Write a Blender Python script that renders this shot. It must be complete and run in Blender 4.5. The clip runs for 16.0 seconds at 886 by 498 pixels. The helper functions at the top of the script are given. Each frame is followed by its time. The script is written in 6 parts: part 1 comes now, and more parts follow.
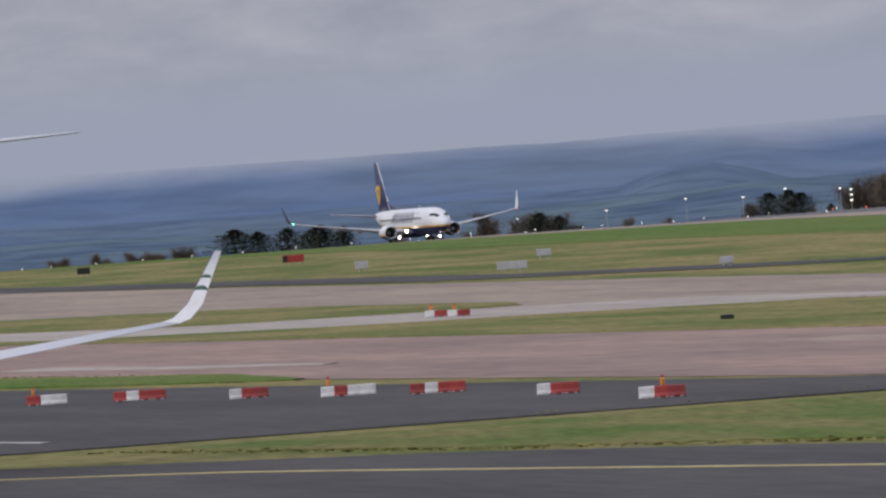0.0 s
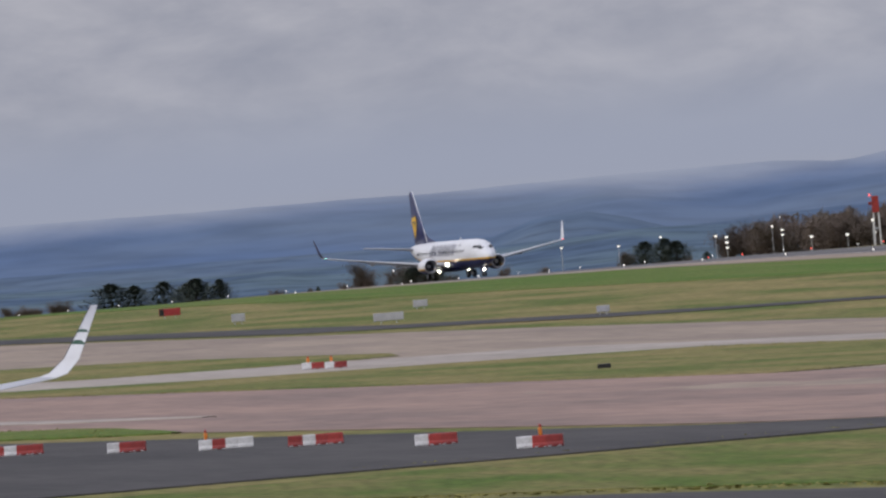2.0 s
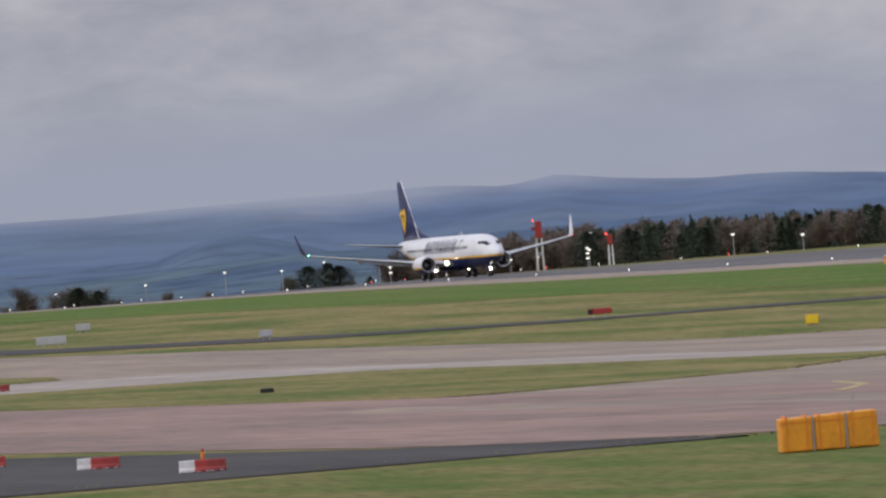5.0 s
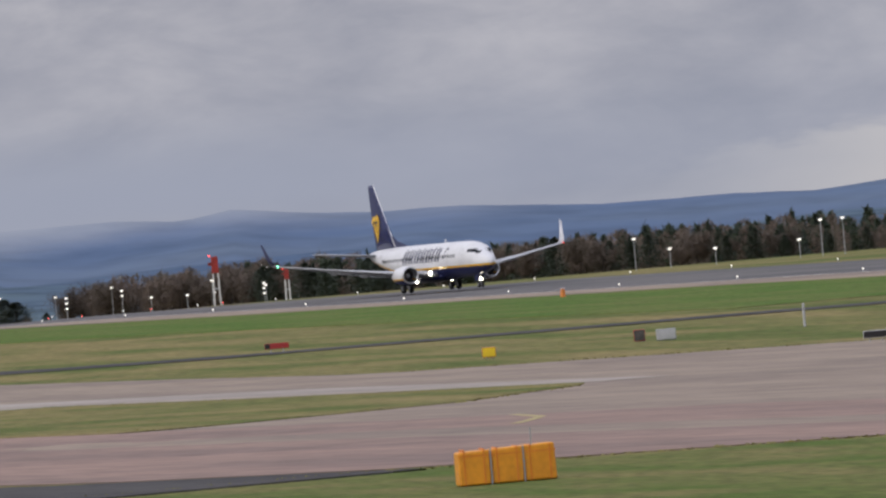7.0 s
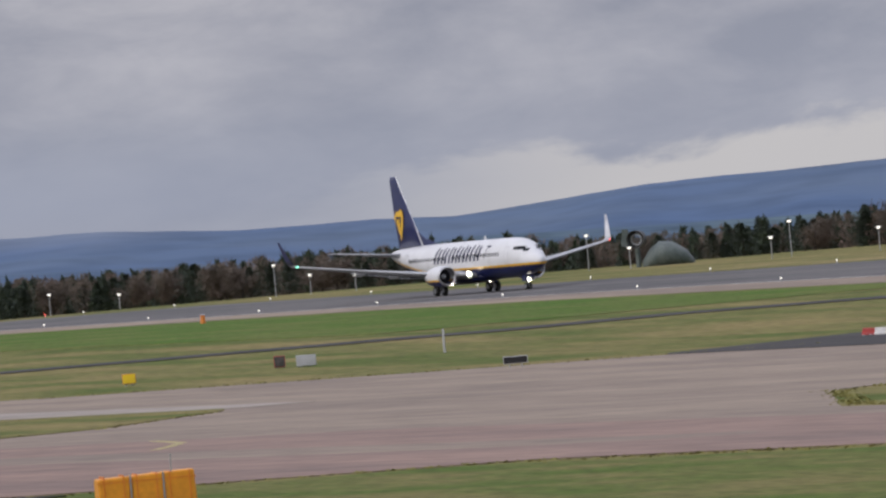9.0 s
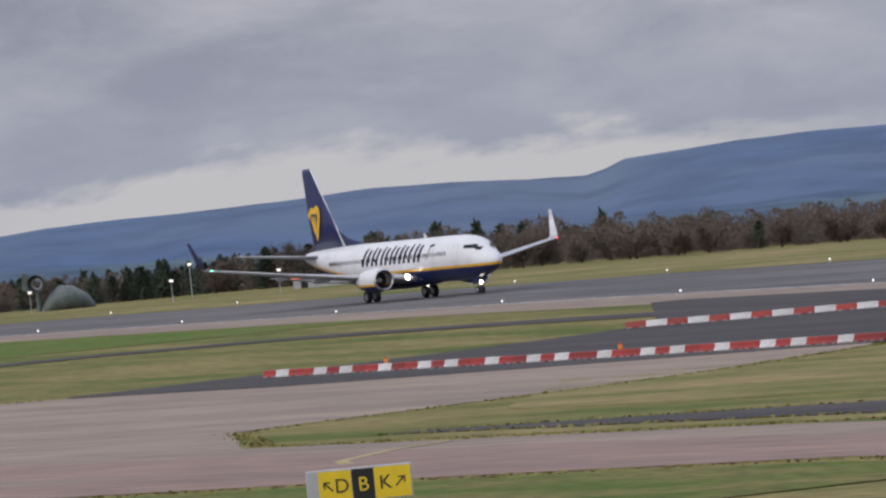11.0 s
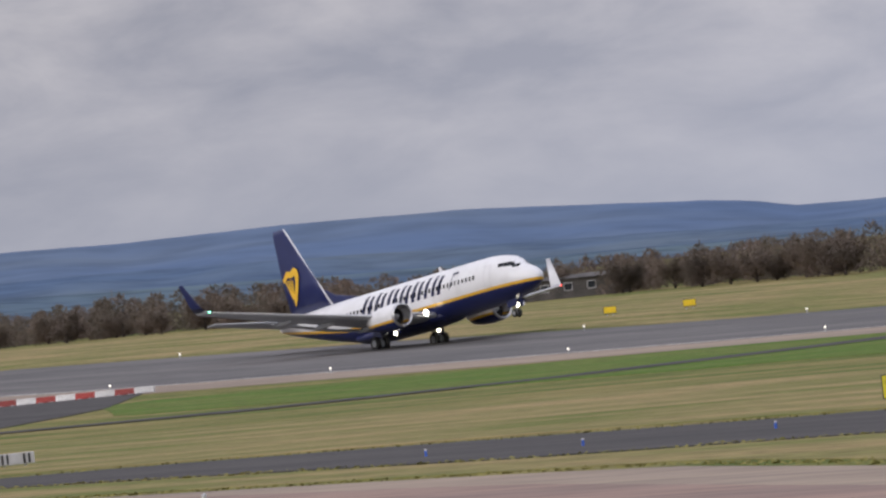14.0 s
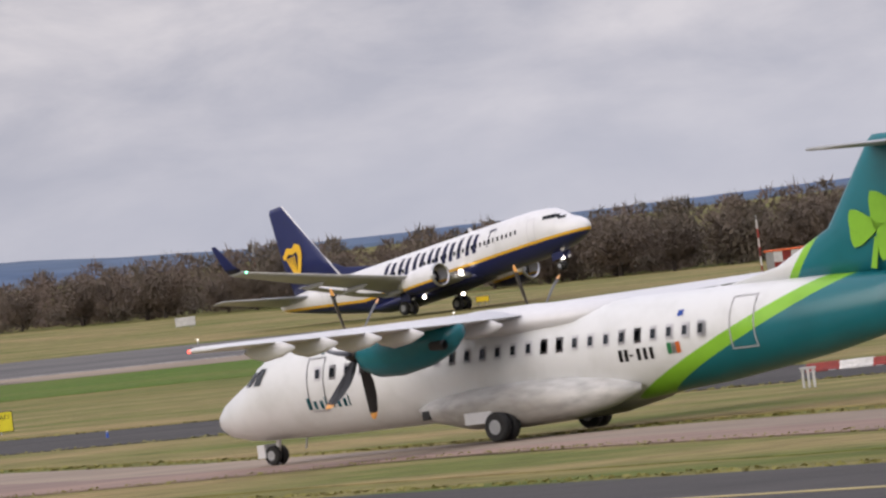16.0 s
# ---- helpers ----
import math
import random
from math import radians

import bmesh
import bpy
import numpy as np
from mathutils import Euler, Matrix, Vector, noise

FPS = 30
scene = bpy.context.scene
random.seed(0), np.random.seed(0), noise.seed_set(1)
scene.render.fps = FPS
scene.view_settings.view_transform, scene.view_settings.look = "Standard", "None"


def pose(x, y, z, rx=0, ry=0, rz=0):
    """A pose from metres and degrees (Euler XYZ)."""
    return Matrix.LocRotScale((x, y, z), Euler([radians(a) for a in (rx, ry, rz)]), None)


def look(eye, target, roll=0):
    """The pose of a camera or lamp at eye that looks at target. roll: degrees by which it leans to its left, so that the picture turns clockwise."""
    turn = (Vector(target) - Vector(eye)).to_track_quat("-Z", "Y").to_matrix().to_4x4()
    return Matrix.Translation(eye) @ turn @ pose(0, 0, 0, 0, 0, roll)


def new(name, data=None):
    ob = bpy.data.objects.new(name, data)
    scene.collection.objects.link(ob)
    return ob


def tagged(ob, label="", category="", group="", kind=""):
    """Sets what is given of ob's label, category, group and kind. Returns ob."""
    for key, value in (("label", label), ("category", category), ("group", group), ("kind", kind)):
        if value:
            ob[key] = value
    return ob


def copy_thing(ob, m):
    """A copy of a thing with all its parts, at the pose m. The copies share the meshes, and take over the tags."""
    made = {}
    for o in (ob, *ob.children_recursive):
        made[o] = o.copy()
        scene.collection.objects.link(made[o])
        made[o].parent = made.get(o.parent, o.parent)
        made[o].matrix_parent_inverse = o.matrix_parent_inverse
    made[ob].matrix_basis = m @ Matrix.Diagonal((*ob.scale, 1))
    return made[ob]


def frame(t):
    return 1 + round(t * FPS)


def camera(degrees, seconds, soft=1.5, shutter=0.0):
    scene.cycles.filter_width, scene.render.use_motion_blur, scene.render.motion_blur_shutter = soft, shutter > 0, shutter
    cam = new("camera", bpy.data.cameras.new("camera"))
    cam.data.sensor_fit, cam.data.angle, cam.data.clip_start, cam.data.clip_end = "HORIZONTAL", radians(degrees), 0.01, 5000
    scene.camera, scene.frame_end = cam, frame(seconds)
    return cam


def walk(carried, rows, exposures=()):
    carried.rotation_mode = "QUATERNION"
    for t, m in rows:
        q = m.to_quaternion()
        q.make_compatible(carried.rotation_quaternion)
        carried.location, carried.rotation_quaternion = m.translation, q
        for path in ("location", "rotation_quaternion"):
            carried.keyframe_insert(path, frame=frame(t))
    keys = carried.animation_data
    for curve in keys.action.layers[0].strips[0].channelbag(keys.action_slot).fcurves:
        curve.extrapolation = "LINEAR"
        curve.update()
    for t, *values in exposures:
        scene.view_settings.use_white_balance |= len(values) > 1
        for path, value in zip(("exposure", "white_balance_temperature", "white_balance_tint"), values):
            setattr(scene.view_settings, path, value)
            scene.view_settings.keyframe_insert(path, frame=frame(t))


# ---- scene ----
# The camera turns by hand on one spot and draws back while the jet lifts off.
cam = camera(5.474, 16.0, 2.5)
TURNS = [
    (0.0, 0.000, -0.224, 4.11, -0.0, -0.0), (0.5, -0.065, 0.081, 4.21, 0.0, -0.0), (1.0, 0.151, 0.044, 4.46, -0.0, -0.0),
    (1.5, 0.509, 0.005, 4.47, -0.0, -0.0), (2.0, 0.788, 0.034, 4.69, -0.0, -0.0), (2.5, 1.044, -0.095, 4.93, -0.0, -0.0),
    (3.0, 1.216, 0.055, 4.98, -0.0, -0.0), (3.3, 1.541, 0.136, 4.93, -0.0, -0.0), (3.5, 1.683, 0.162, 4.86, -0.0, -0.0),
    (3.7, 1.856, 0.149, 4.97, -0.0, -0.0), (4.0, 2.099, 0.044, 5.07, -0.0, -0.0), (4.2, 2.223, 0.033, 4.93, -0.0, -0.0),
    (6.3, 4.081, 0.022, 4.82, -0.0, -0.0), (6.5, 4.266, 0.051, 4.95, -0.0, -0.0), (6.6, 4.354, 0.062, 4.94, -0.0, -0.0),
    (6.7, 4.445, 0.069, 4.93, -0.0, -0.0), (7.0, 4.887, 0.069, 4.91, -0.0, -0.0), (7.5, 5.423, -0.003, 5.11, -0.0, -0.0),
    (8.0, 6.007, 0.006, 5.20, -0.0, -0.0), (8.1, 6.112, 0.003, 5.19, -0.0, -0.0), (8.2, 6.218, 0.004, 5.18, -0.0, -0.0),
    (10.3, 9.428, 0.022, 5.31, -0.0, -0.0), (10.4, 9.680, -0.007, 5.41, -0.0, -0.0), (10.5, 9.922, -0.029, 5.51, -0.0, -0.0),
    (10.6, 10.128, -0.002, 5.52, -0.0, -0.0), (11.0, 10.834, -0.033, 5.52, -0.0, -0.0), (11.3, 11.348, -0.002, 5.68, -0.0, -0.0),
    (11.5, 11.740, -0.022, 5.83, -0.0, -0.0), (11.7, 12.215, -0.039, 5.81, -0.0, -0.0), (11.8, 12.507, -0.052, 5.78, -0.2, -1.0),
    (11.9, 12.797, -0.067, 5.76, -0.4, -2.0), (12.0, 13.024, -0.070, 5.73, -0.7, -2.9), (12.3, 13.710, -0.091, 6.04, -2.7, -11.1),
    (12.5, 14.278, -0.050, 6.18, -4.2, -16.5), (13.0, 15.503, 0.016, 6.24, -9.1, -32.8), (13.4, 16.576, 0.022, 6.36, -13.6, -45.6),
    (13.5, 16.815, 0.017, 6.48, -14.8, -48.8), (13.9, 18.226, 0.041, 6.34, -20.2, -61.4), (14.0, 18.514, 0.076, 6.21, -21.6, -64.5),
    (14.1, 18.938, 0.087, 6.17, -23.2, -67.5), (14.2, 19.347, 0.105, 6.13, -24.8, -70.6), (14.4, 20.056, 0.149, 6.17, -28.0, -76.7),
    (14.5, 20.357, 0.164, 6.38, -29.6, -79.7), (15.0, 22.095, -0.140, 6.62, -38.4, -94.5), (15.2, 22.753, -0.161, 6.57, -41.6, -99.2),
    (15.5, 24.105, -0.209, 6.69, -47.4, -105.9), (15.8, 25.352, -0.230, 6.82, -51.7, -109.2), (16.0, 26.269, -0.185, 6.98, -54.9, -111.2),
]


def camera_pose(yaw, pitch, roll, x, y):
    a, b = radians(yaw), radians(pitch)
    way = Vector((math.sin(a) * math.cos(b), math.cos(a) * math.cos(b), math.sin(b)))
    eye = Vector((x, y, 6.4))
    return look(eye, eye + way * 100, -roll)


walk(cam, [(t, camera_pose(yaw, pitch, roll, x, y)) for t, yaw, pitch, roll, x, y in TURNS],
     exposures=[(0.0, -0.1, 6450, 10), (7.0, -0.06, 6600, 10), (12.0, -0.1, 6420, 10), (16.0, 0.15, 7000, 12)])

# ---- sky and light: overcast winter afternoon ----
SUN_AZIMUTH, SUN_HEIGHT = 250.0, 24.0
world = bpy.data.worlds.new("overcast_sky")
scene.world = world
world.use_nodes = True
wn, wl = world.node_tree.nodes, world.node_tree.links
wn.clear()
w_out, w_bg, w_sky = wn.new("ShaderNodeOutputWorld"), wn.new("ShaderNodeBackground"), wn.new("ShaderNodeTexSky")
w_sky.sky_type, w_sky.sun_disc = "NISHITA", False
w_sky.sun_elevation, w_sky.sun_rotation = radians(SUN_HEIGHT), radians(SUN_AZIMUTH)
w_co, w_map = wn.new("ShaderNodeTexCoord"), wn.new("ShaderNodeMapping")
w_map.inputs["Scale"].default_value = (46, 46, 118)
w_map.inputs["Rotation"].default_value = (0, radians(1.2), 0)
wl.new(w_co.outputs["Generated"], w_map.inputs["Vector"])
w_noise = wn.new("ShaderNodeTexNoise")
w_noise.inputs["Scale"].default_value, w_noise.inputs["Detail"].default_value = 1.0, 6
w_noise.inputs["Roughness"].default_value, w_noise.inputs["Distortion"].default_value = 0.56, 0.22
wl.new(w_map.outputs["Vector"], w_noise.inputs["Vector"])
w_ramp = wn.new("ShaderNodeValToRGB")
stops = w_ramp.color_ramp.elements
stops[0].position, stops[0].color = 0.32, (0.285, 0.302, 0.385, 1)
stops[1].position, stops[1].color = 0.70, (0.505, 0.503, 0.565, 1)
mid_stop = stops.new(0.52)
mid_stop.color = (0.395, 0.402, 0.475, 1)
wl.new(w_noise.outputs["Fac"], w_ramp.inputs["Fac"])
# the cloud deck lightens with height and is bluer and darker low over the hills
w_sep, w_low = wn.new("ShaderNodeSeparateXYZ"), wn.new("ShaderNodeMapRange")
wl.new(w_co.outputs["Generated"], w_sep.inputs["Vector"])
wl.new(w_sep.outputs["Z"], w_low.inputs["Value"])
w_low.inputs["From Min"].default_value, w_low.inputs["From Max"].default_value = 0.004, 0.030
w_low.inputs["To Min"].default_value, w_low.inputs["To Max"].default_value = 0.75, 0.0
w_veil = wn.new("ShaderNodeMix")
w_veil.data_type = "RGBA"
w_veil.inputs["B"].default_value = (0.345, 0.375, 0.475, 1)
wl.new(w_low.outputs["Result"], w_veil.inputs["Factor"])
wl.new(w_ramp.outputs["Color"], w_veil.inputs["A"])
w_mix = wn.new("ShaderNodeMix")
w_mix.data_type, w_mix.inputs["Factor"].default_value = "RGBA", 0.94
w_scale = wn.new("ShaderNodeVectorMath")
w_scale.operation, w_scale.inputs["Scale"].default_value = "SCALE", 0.1
wl.new(w_sky.outputs["Color"], w_scale.inputs[0])
wl.new(w_scale.outputs["Vector"], w_mix.inputs["A"])
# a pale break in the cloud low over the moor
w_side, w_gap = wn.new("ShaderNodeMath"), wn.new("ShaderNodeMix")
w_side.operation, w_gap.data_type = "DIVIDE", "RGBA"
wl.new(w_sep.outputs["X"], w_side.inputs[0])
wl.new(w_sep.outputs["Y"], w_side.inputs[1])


def smooth_step(source, v0, v1, out0, out1):
    r = wn.new("ShaderNodeMapRange")
    r.interpolation_type = "SMOOTHSTEP"
    for key, v in (("From Min", v0), ("From Max", v1), ("To Min", out0), ("To Max", out1)):
        r.inputs[key].default_value = v
    wl.new(source, r.inputs["Value"])
    return r.outputs["Result"]


def times(p, q):
    r = wn.new("ShaderNodeMath")
    r.operation = "MULTIPLY"
    wl.new(p, r.inputs[0])
    wl.new(q, r.inputs[1])
    return r.outputs["Value"]


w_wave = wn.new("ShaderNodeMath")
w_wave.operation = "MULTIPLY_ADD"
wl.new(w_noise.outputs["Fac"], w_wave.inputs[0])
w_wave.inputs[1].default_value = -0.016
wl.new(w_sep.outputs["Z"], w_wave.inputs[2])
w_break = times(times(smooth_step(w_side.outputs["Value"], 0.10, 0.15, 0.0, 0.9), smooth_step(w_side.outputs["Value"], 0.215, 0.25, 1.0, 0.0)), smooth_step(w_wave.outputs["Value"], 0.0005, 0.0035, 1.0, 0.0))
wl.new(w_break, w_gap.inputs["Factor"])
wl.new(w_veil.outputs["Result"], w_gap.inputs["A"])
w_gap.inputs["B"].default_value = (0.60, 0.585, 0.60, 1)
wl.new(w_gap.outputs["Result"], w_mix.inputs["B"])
# an overcast sky is about three times as bright overhead as at the horizon
w_zenith = wn.new("ShaderNodeMapRange")
wl.new(w_sep.outputs["Z"], w_zenith.inputs["Value"])
w_zenith.inputs["From Min"].default_value, w_zenith.inputs["From Max"].default_value = 0.06, 1.0
w_zenith.inputs["To Min"].default_value, w_zenith.inputs["To Max"].default_value = 1.0, 3.0
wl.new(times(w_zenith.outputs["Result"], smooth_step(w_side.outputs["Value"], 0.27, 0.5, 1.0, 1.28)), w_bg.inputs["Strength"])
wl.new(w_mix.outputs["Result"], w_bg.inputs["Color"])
wl.new(w_bg.outputs["Background"], w_out.inputs["Surface"])

sun = new("sun", bpy.data.lights.new("sun", "SUN"))
sun.data.energy, sun.data.angle, sun.data.color = 1.4, radians(50), (1.0, 0.95, 0.88)
a, b = radians(SUN_AZIMUTH), radians(SUN_HEIGHT)
sun.matrix_world = look((math.sin(a) * math.cos(b) * 50, math.cos(a) * math.cos(b) * 50, math.sin(b) * 50), (0, 0, 0))


# ---- materials ----
def material(name, color, rough=0.6, metal=0.0, vary=0.0, size=1.0, second=None, bump=0.0, fine=None, glow=0.0, spec=0.5, stretch=(1, 1, 1), per_piece=0.0, turn=0.0):
    """A surface with two scales of variation between color and second."""
    m = bpy.data.materials.new(name)
    m.use_nodes = True
    n, l = m.node_tree.nodes, m.node_tree.links
    p = n["Principled BSDF"]
    p.inputs["Base Color"].default_value = (*color, 1)
    p.inputs["Roughness"].default_value, p.inputs["Metallic"].default_value = rough, metal
    p.inputs["Specular IOR Level"].default_value = spec
    if glow:
        p.inputs["Emission Color"].default_value, p.inputs["Emission Strength"].default_value = (*color, 1), glow
    if vary:
        co, mp = n.new("ShaderNodeTexCoord"), n.new("ShaderNodeMapping")
        l.new(co.outputs["Object"], mp.inputs["Vector"])
        mp.vector_type = "TEXTURE"
        mp.inputs["Scale"].default_value, mp.inputs["Rotation"].default_value = stretch, (0, 0, radians(turn))
        big, small, mix, mix2 = n.new("ShaderNodeTexNoise"), n.new("ShaderNodeTexNoise"), n.new("ShaderNodeMix"), n.new("ShaderNodeMix")
        for tex, s, d in ((big, 1 / size, 5), (small, (fine or 9) / size, 6)):
            tex.inputs["Scale"].default_value, tex.inputs["Detail"].default_value = s, d
            l.new(mp.outputs["Vector"], tex.inputs["Vector"])
        second = second or tuple(c * (1 - vary) for c in color)
        mix.data_type = mix2.data_type = "RGBA"
        ramp = n.new("ShaderNodeMapRange")
        ramp.inputs["From Min"].default_value, ramp.inputs["From Max"].default_value = 0.36, 0.64
        l.new(big.outputs["Fac"], ramp.inputs["Value"])
        l.new(ramp.outputs["Result"], mix.inputs["Factor"])
        mix.inputs["A"].default_value, mix.inputs["B"].default_value = (*color, 1), (*second, 1)
        l.new(mix.outputs["Result"], mix2.inputs["A"])
        mix2.blend_type, mix2.inputs["B"].default_value = "MULTIPLY", (1 - vary,) * 3 + (1,)
        ramp2 = n.new("ShaderNodeMapRange")
        ramp2.inputs["From Min"].default_value, ramp2.inputs["From Max"].default_value = 0.4, 0.7
        l.new(small.outputs["Fac"], ramp2.inputs["Value"])
        l.new(ramp2.outputs["Result"], mix2.inputs["Factor"])
        out = mix2.outputs["Result"]
        if per_piece:
            info, hsv, rng = n.new("ShaderNodeObjectInfo"), n.new("ShaderNodeHueSaturation"), n.new("ShaderNodeMapRange")
            rng.inputs["To Min"].default_value, rng.inputs["To Max"].default_value = 1 - per_piece, 1 + per_piece
            l.new(info.outputs["Random"], rng.inputs["Value"])
            l.new(rng.outputs["Result"], hsv.inputs["Value"])
            l.new(out, hsv.inputs["Color"])
            out = hsv.outputs["Color"]
        l.new(out, p.inputs["Base Color"])
        if bump:
            bn = n.new("ShaderNodeBump")
            bn.inputs["Strength"].default_value, bn.inputs["Distance"].default_value = bump, size / (fine or 9)
            l.new(small.outputs["Fac"], bn.inputs["Height"])
            l.new(bn.outputs["Normal"], p.inputs["Normal"])
    return m


LANES = dict(stretch=(7, 1, 1), turn=-74.39)
SWATHS = dict(stretch=(4, 1, 1), turn=-74.39)
GRASS = material("winter_grass", (0.102, 0.134, 0.032), 0.95, vary=0.45, size=8, second=(0.250, 0.203, 0.084), bump=0.5, fine=14, spec=0.1, **SWATHS)
GRASS_GREEN = material("green_grass", (0.078, 0.148, 0.022), 0.95, vary=0.42, size=5, second=(0.135, 0.160, 0.042), bump=0.5, fine=12, spec=0.1, **SWATHS)
GRASS_NEAR = material("mottled_grass", (0.092, 0.138, 0.026), 0.95, vary=0.5, size=3, second=(0.190, 0.170, 0.062), bump=0.5, fine=9, spec=0.1, **SWATHS)
GRASS_DRY = material("dry_grass", (0.305, 0.232, 0.112), 0.95, vary=0.42, size=6, second=(0.138, 0.155, 0.044), bump=0.5, fine=12, spec=0.1, **SWATHS)
TUFT = material("straw_blades", (0.25, 0.225, 0.085), 0.95, vary=0.25, size=4, second=(0.19, 0.18, 0.055), spec=0.1)
ASPHALT = material("asphalt", (0.044, 0.041, 0.040), 0.85, vary=0.3, size=5, second=(0.066, 0.061, 0.058), bump=0.2, fine=9, spec=0.2, **LANES)
RUNWAY = material("grooved_runway", (0.135, 0.126, 0.119), 0.8, vary=0.3, size=7, second=(0.082, 0.079, 0.078), bump=0.15, fine=8, spec=0.25, **LANES)
CONCRETE = material("beige_concrete", (0.305, 0.240, 0.182), 0.85, vary=0.25, size=7, second=(0.225, 0.178, 0.142), bump=0.15, fine=8, spec=0.2, **LANES)
PALE = material("pale_concrete", (0.370, 0.325, 0.280), 0.85, vary=0.22, size=5, second=(0.290, 0.250, 0.215), bump=0.15, fine=8, spec=0.2, **LANES)
PINK = material("pink_concrete", (0.300, 0.203, 0.162), 0.85, vary=0.28, size=6, second=(0.212, 0.150, 0.126), bump=0.15, fine=8, spec=0.2, **LANES)
WHITE_PAINT = material("white_line_paint", (0.50, 0.49, 0.47), 0.7, vary=0.4, size=3)
YELLOW_PAINT = material("yellow_line_paint", (0.42, 0.34, 0.13), 0.7, vary=0.25, size=3)
WHITE_SKIN = material("white_aircraft_paint", (0.62, 0.62, 0.63), 0.28, vary=0.06, size=3)
NAVY = material("navy_paint", (0.012, 0.018, 0.085), 0.3, vary=0.15, size=2)
YELLOW = material("yellow_paint", (0.80, 0.47, 0.03), 0.35, vary=0.1, size=1)
METAL = material("bare_metal", (0.62, 0.62, 0.63), 0.3, 0.9, vary=0.12, size=0.6)
WING_GREY = material("grey_wing_paint", (0.66, 0.67, 0.68), 0.4, vary=0.12, size=2)
DARK = material("dark_opening", (0.015, 0.015, 0.018), 0.5, vary=0.2, size=0.4)
TYRE = material("rubber_tyre", (0.018, 0.018, 0.018), 0.8, vary=0.2, size=0.2)
GLASS = material("dark_window_glass", (0.02, 0.024, 0.03), 0.08, vary=0.1, size=0.3)
LAMP = material("lit_lamp", (1.0, 0.93, 0.80), 0.3, glow=10)
LAMP_SMALL = material("lit_ground_lamp", (1.0, 0.95, 0.85), 0.3, glow=1.1)
LAMP_GREEN = material("lit_green_lamp", (0.2, 1.0, 0.6), 0.3, glow=8)
LAMP_RED = material("lit_red_lamp", (1.0, 0.08, 0.05), 0.3, glow=3)
STAINED = material("oil_stained_white_paint", (0.60, 0.60, 0.59), 0.4, vary=0.35, size=1.6, second=(0.36, 0.34, 0.31), fine=6, stretch=(3, 1, 1))
WING_PAINT = material("mid_grey_wing_paint", (0.40, 0.41, 0.43), 0.4, vary=0.12, size=2)
COCKPIT_GLASS = material("tinted_cockpit_glass", (0.09, 0.10, 0.11), 0.08, vary=0.1, size=0.3)
DOOR_LINE = material("door_edge_grey", (0.50, 0.50, 0.52), 0.4, vary=0.06, size=2)
TAIL_GREY = material("dull_grey_paint", (0.36, 0.37, 0.38), 0.45, vary=0.15, size=1.5)
STRIPE_GREEN = material("dark_green_paint", (0.01, 0.07, 0.035), 0.4, vary=0.1, size=1)
EDGE_DARK = material("dark_edge_and_shade", (0.05, 0.05, 0.055), 0.5, vary=0.15, size=0.5)
TEAL = material("teal_paint", (0.004, 0.135, 0.165), 0.28, vary=0.1, size=2)
LIME = material("lime_paint", (0.21, 0.47, 0.035), 0.3, vary=0.08, size=2)
ORANGE_LIVERY = material("orange_paint", (0.85, 0.22, 0.05), 0.4, vary=0.1, size=1)
RED_PLASTIC = material("red_plastic", (0.33, 0.028, 0.020), 0.5, vary=0.3, size=0.8, per_piece=0.25)
WHITE_PLASTIC = material("white_plastic", (0.66, 0.65, 0.63), 0.5, vary=0.25, size=0.8, per_piece=0.12)
AMBER_PLASTIC = material("amber_plastic", (0.75, 0.22, 0.02), 0.4, vary=0.15, size=0.2)
SIGN_YELLOW = material("yellow_sign_face", (0.80, 0.56, 0.02), 0.45, vary=0.08, size=0.5)
SIGN_LEMON = material("lemon_yellow_board", (0.66, 0.59, 0.025), 0.5, vary=0.1, size=0.6)
FLAG_GREEN = material("green_flag_paint", (0.02, 0.26, 0.09), 0.4, vary=0.08, size=0.5)
SIGN_BLACK = material("black_sign_face", (0.012, 0.012, 0.012), 0.5, vary=0.1, size=0.5)
SIGN_RED = material("red_sign_face", (0.36, 0.03, 0.03), 0.5, vary=0.12, size=0.5)
SIGN_GREY = material("grey_sign_back", (0.46, 0.46, 0.47), 0.6, vary=0.15, size=0.5)
YELLOW_BOX = material("yellow_tarpaulin", (0.78, 0.31, 0.015), 0.5, vary=0.14, size=0.7, fine=5)
STEEL = material("galvanised_steel", (0.42, 0.43, 0.44), 0.45, 0.6, vary=0.15, size=0.5)
BLUE_PLASTIC = material("blue_plastic", (0.02, 0.10, 0.50), 0.4, vary=0.1, size=0.2)
ORANGE_CLOTH = material("orange_cloth", (0.85, 0.16, 0.04), 0.8, vary=0.15, size=0.6)
BARK = material("bark", (0.055, 0.042, 0.035), 0.95, vary=0.3, size=0.6)
TWIGS = material("bare_twigs", (0.128, 0.092, 0.074), 0.95, vary=0.22, size=9, second=(0.092, 0.078, 0.058), per_piece=0.25)
CONIFER = material("conifer_needles", (0.046, 0.060, 0.048), 0.95, vary=0.35, size=1.2, second=(0.040, 0.055, 0.028), per_piece=0.25)
# the blue in these three base colours paints in the haze of distance
HILL_HAZED = material("hazed_moorland", (0.102, 0.147, 0.236), 1.0, vary=0.2, size=240, second=(0.130, 0.168, 0.228), fine=6, spec=0.0)
HILL_NEAR_HAZED = material("hazed_wooded_hill", (0.088, 0.130, 0.205), 1.0, vary=0.26, size=110, second=(0.118, 0.155, 0.200), fine=6, spec=0.0)
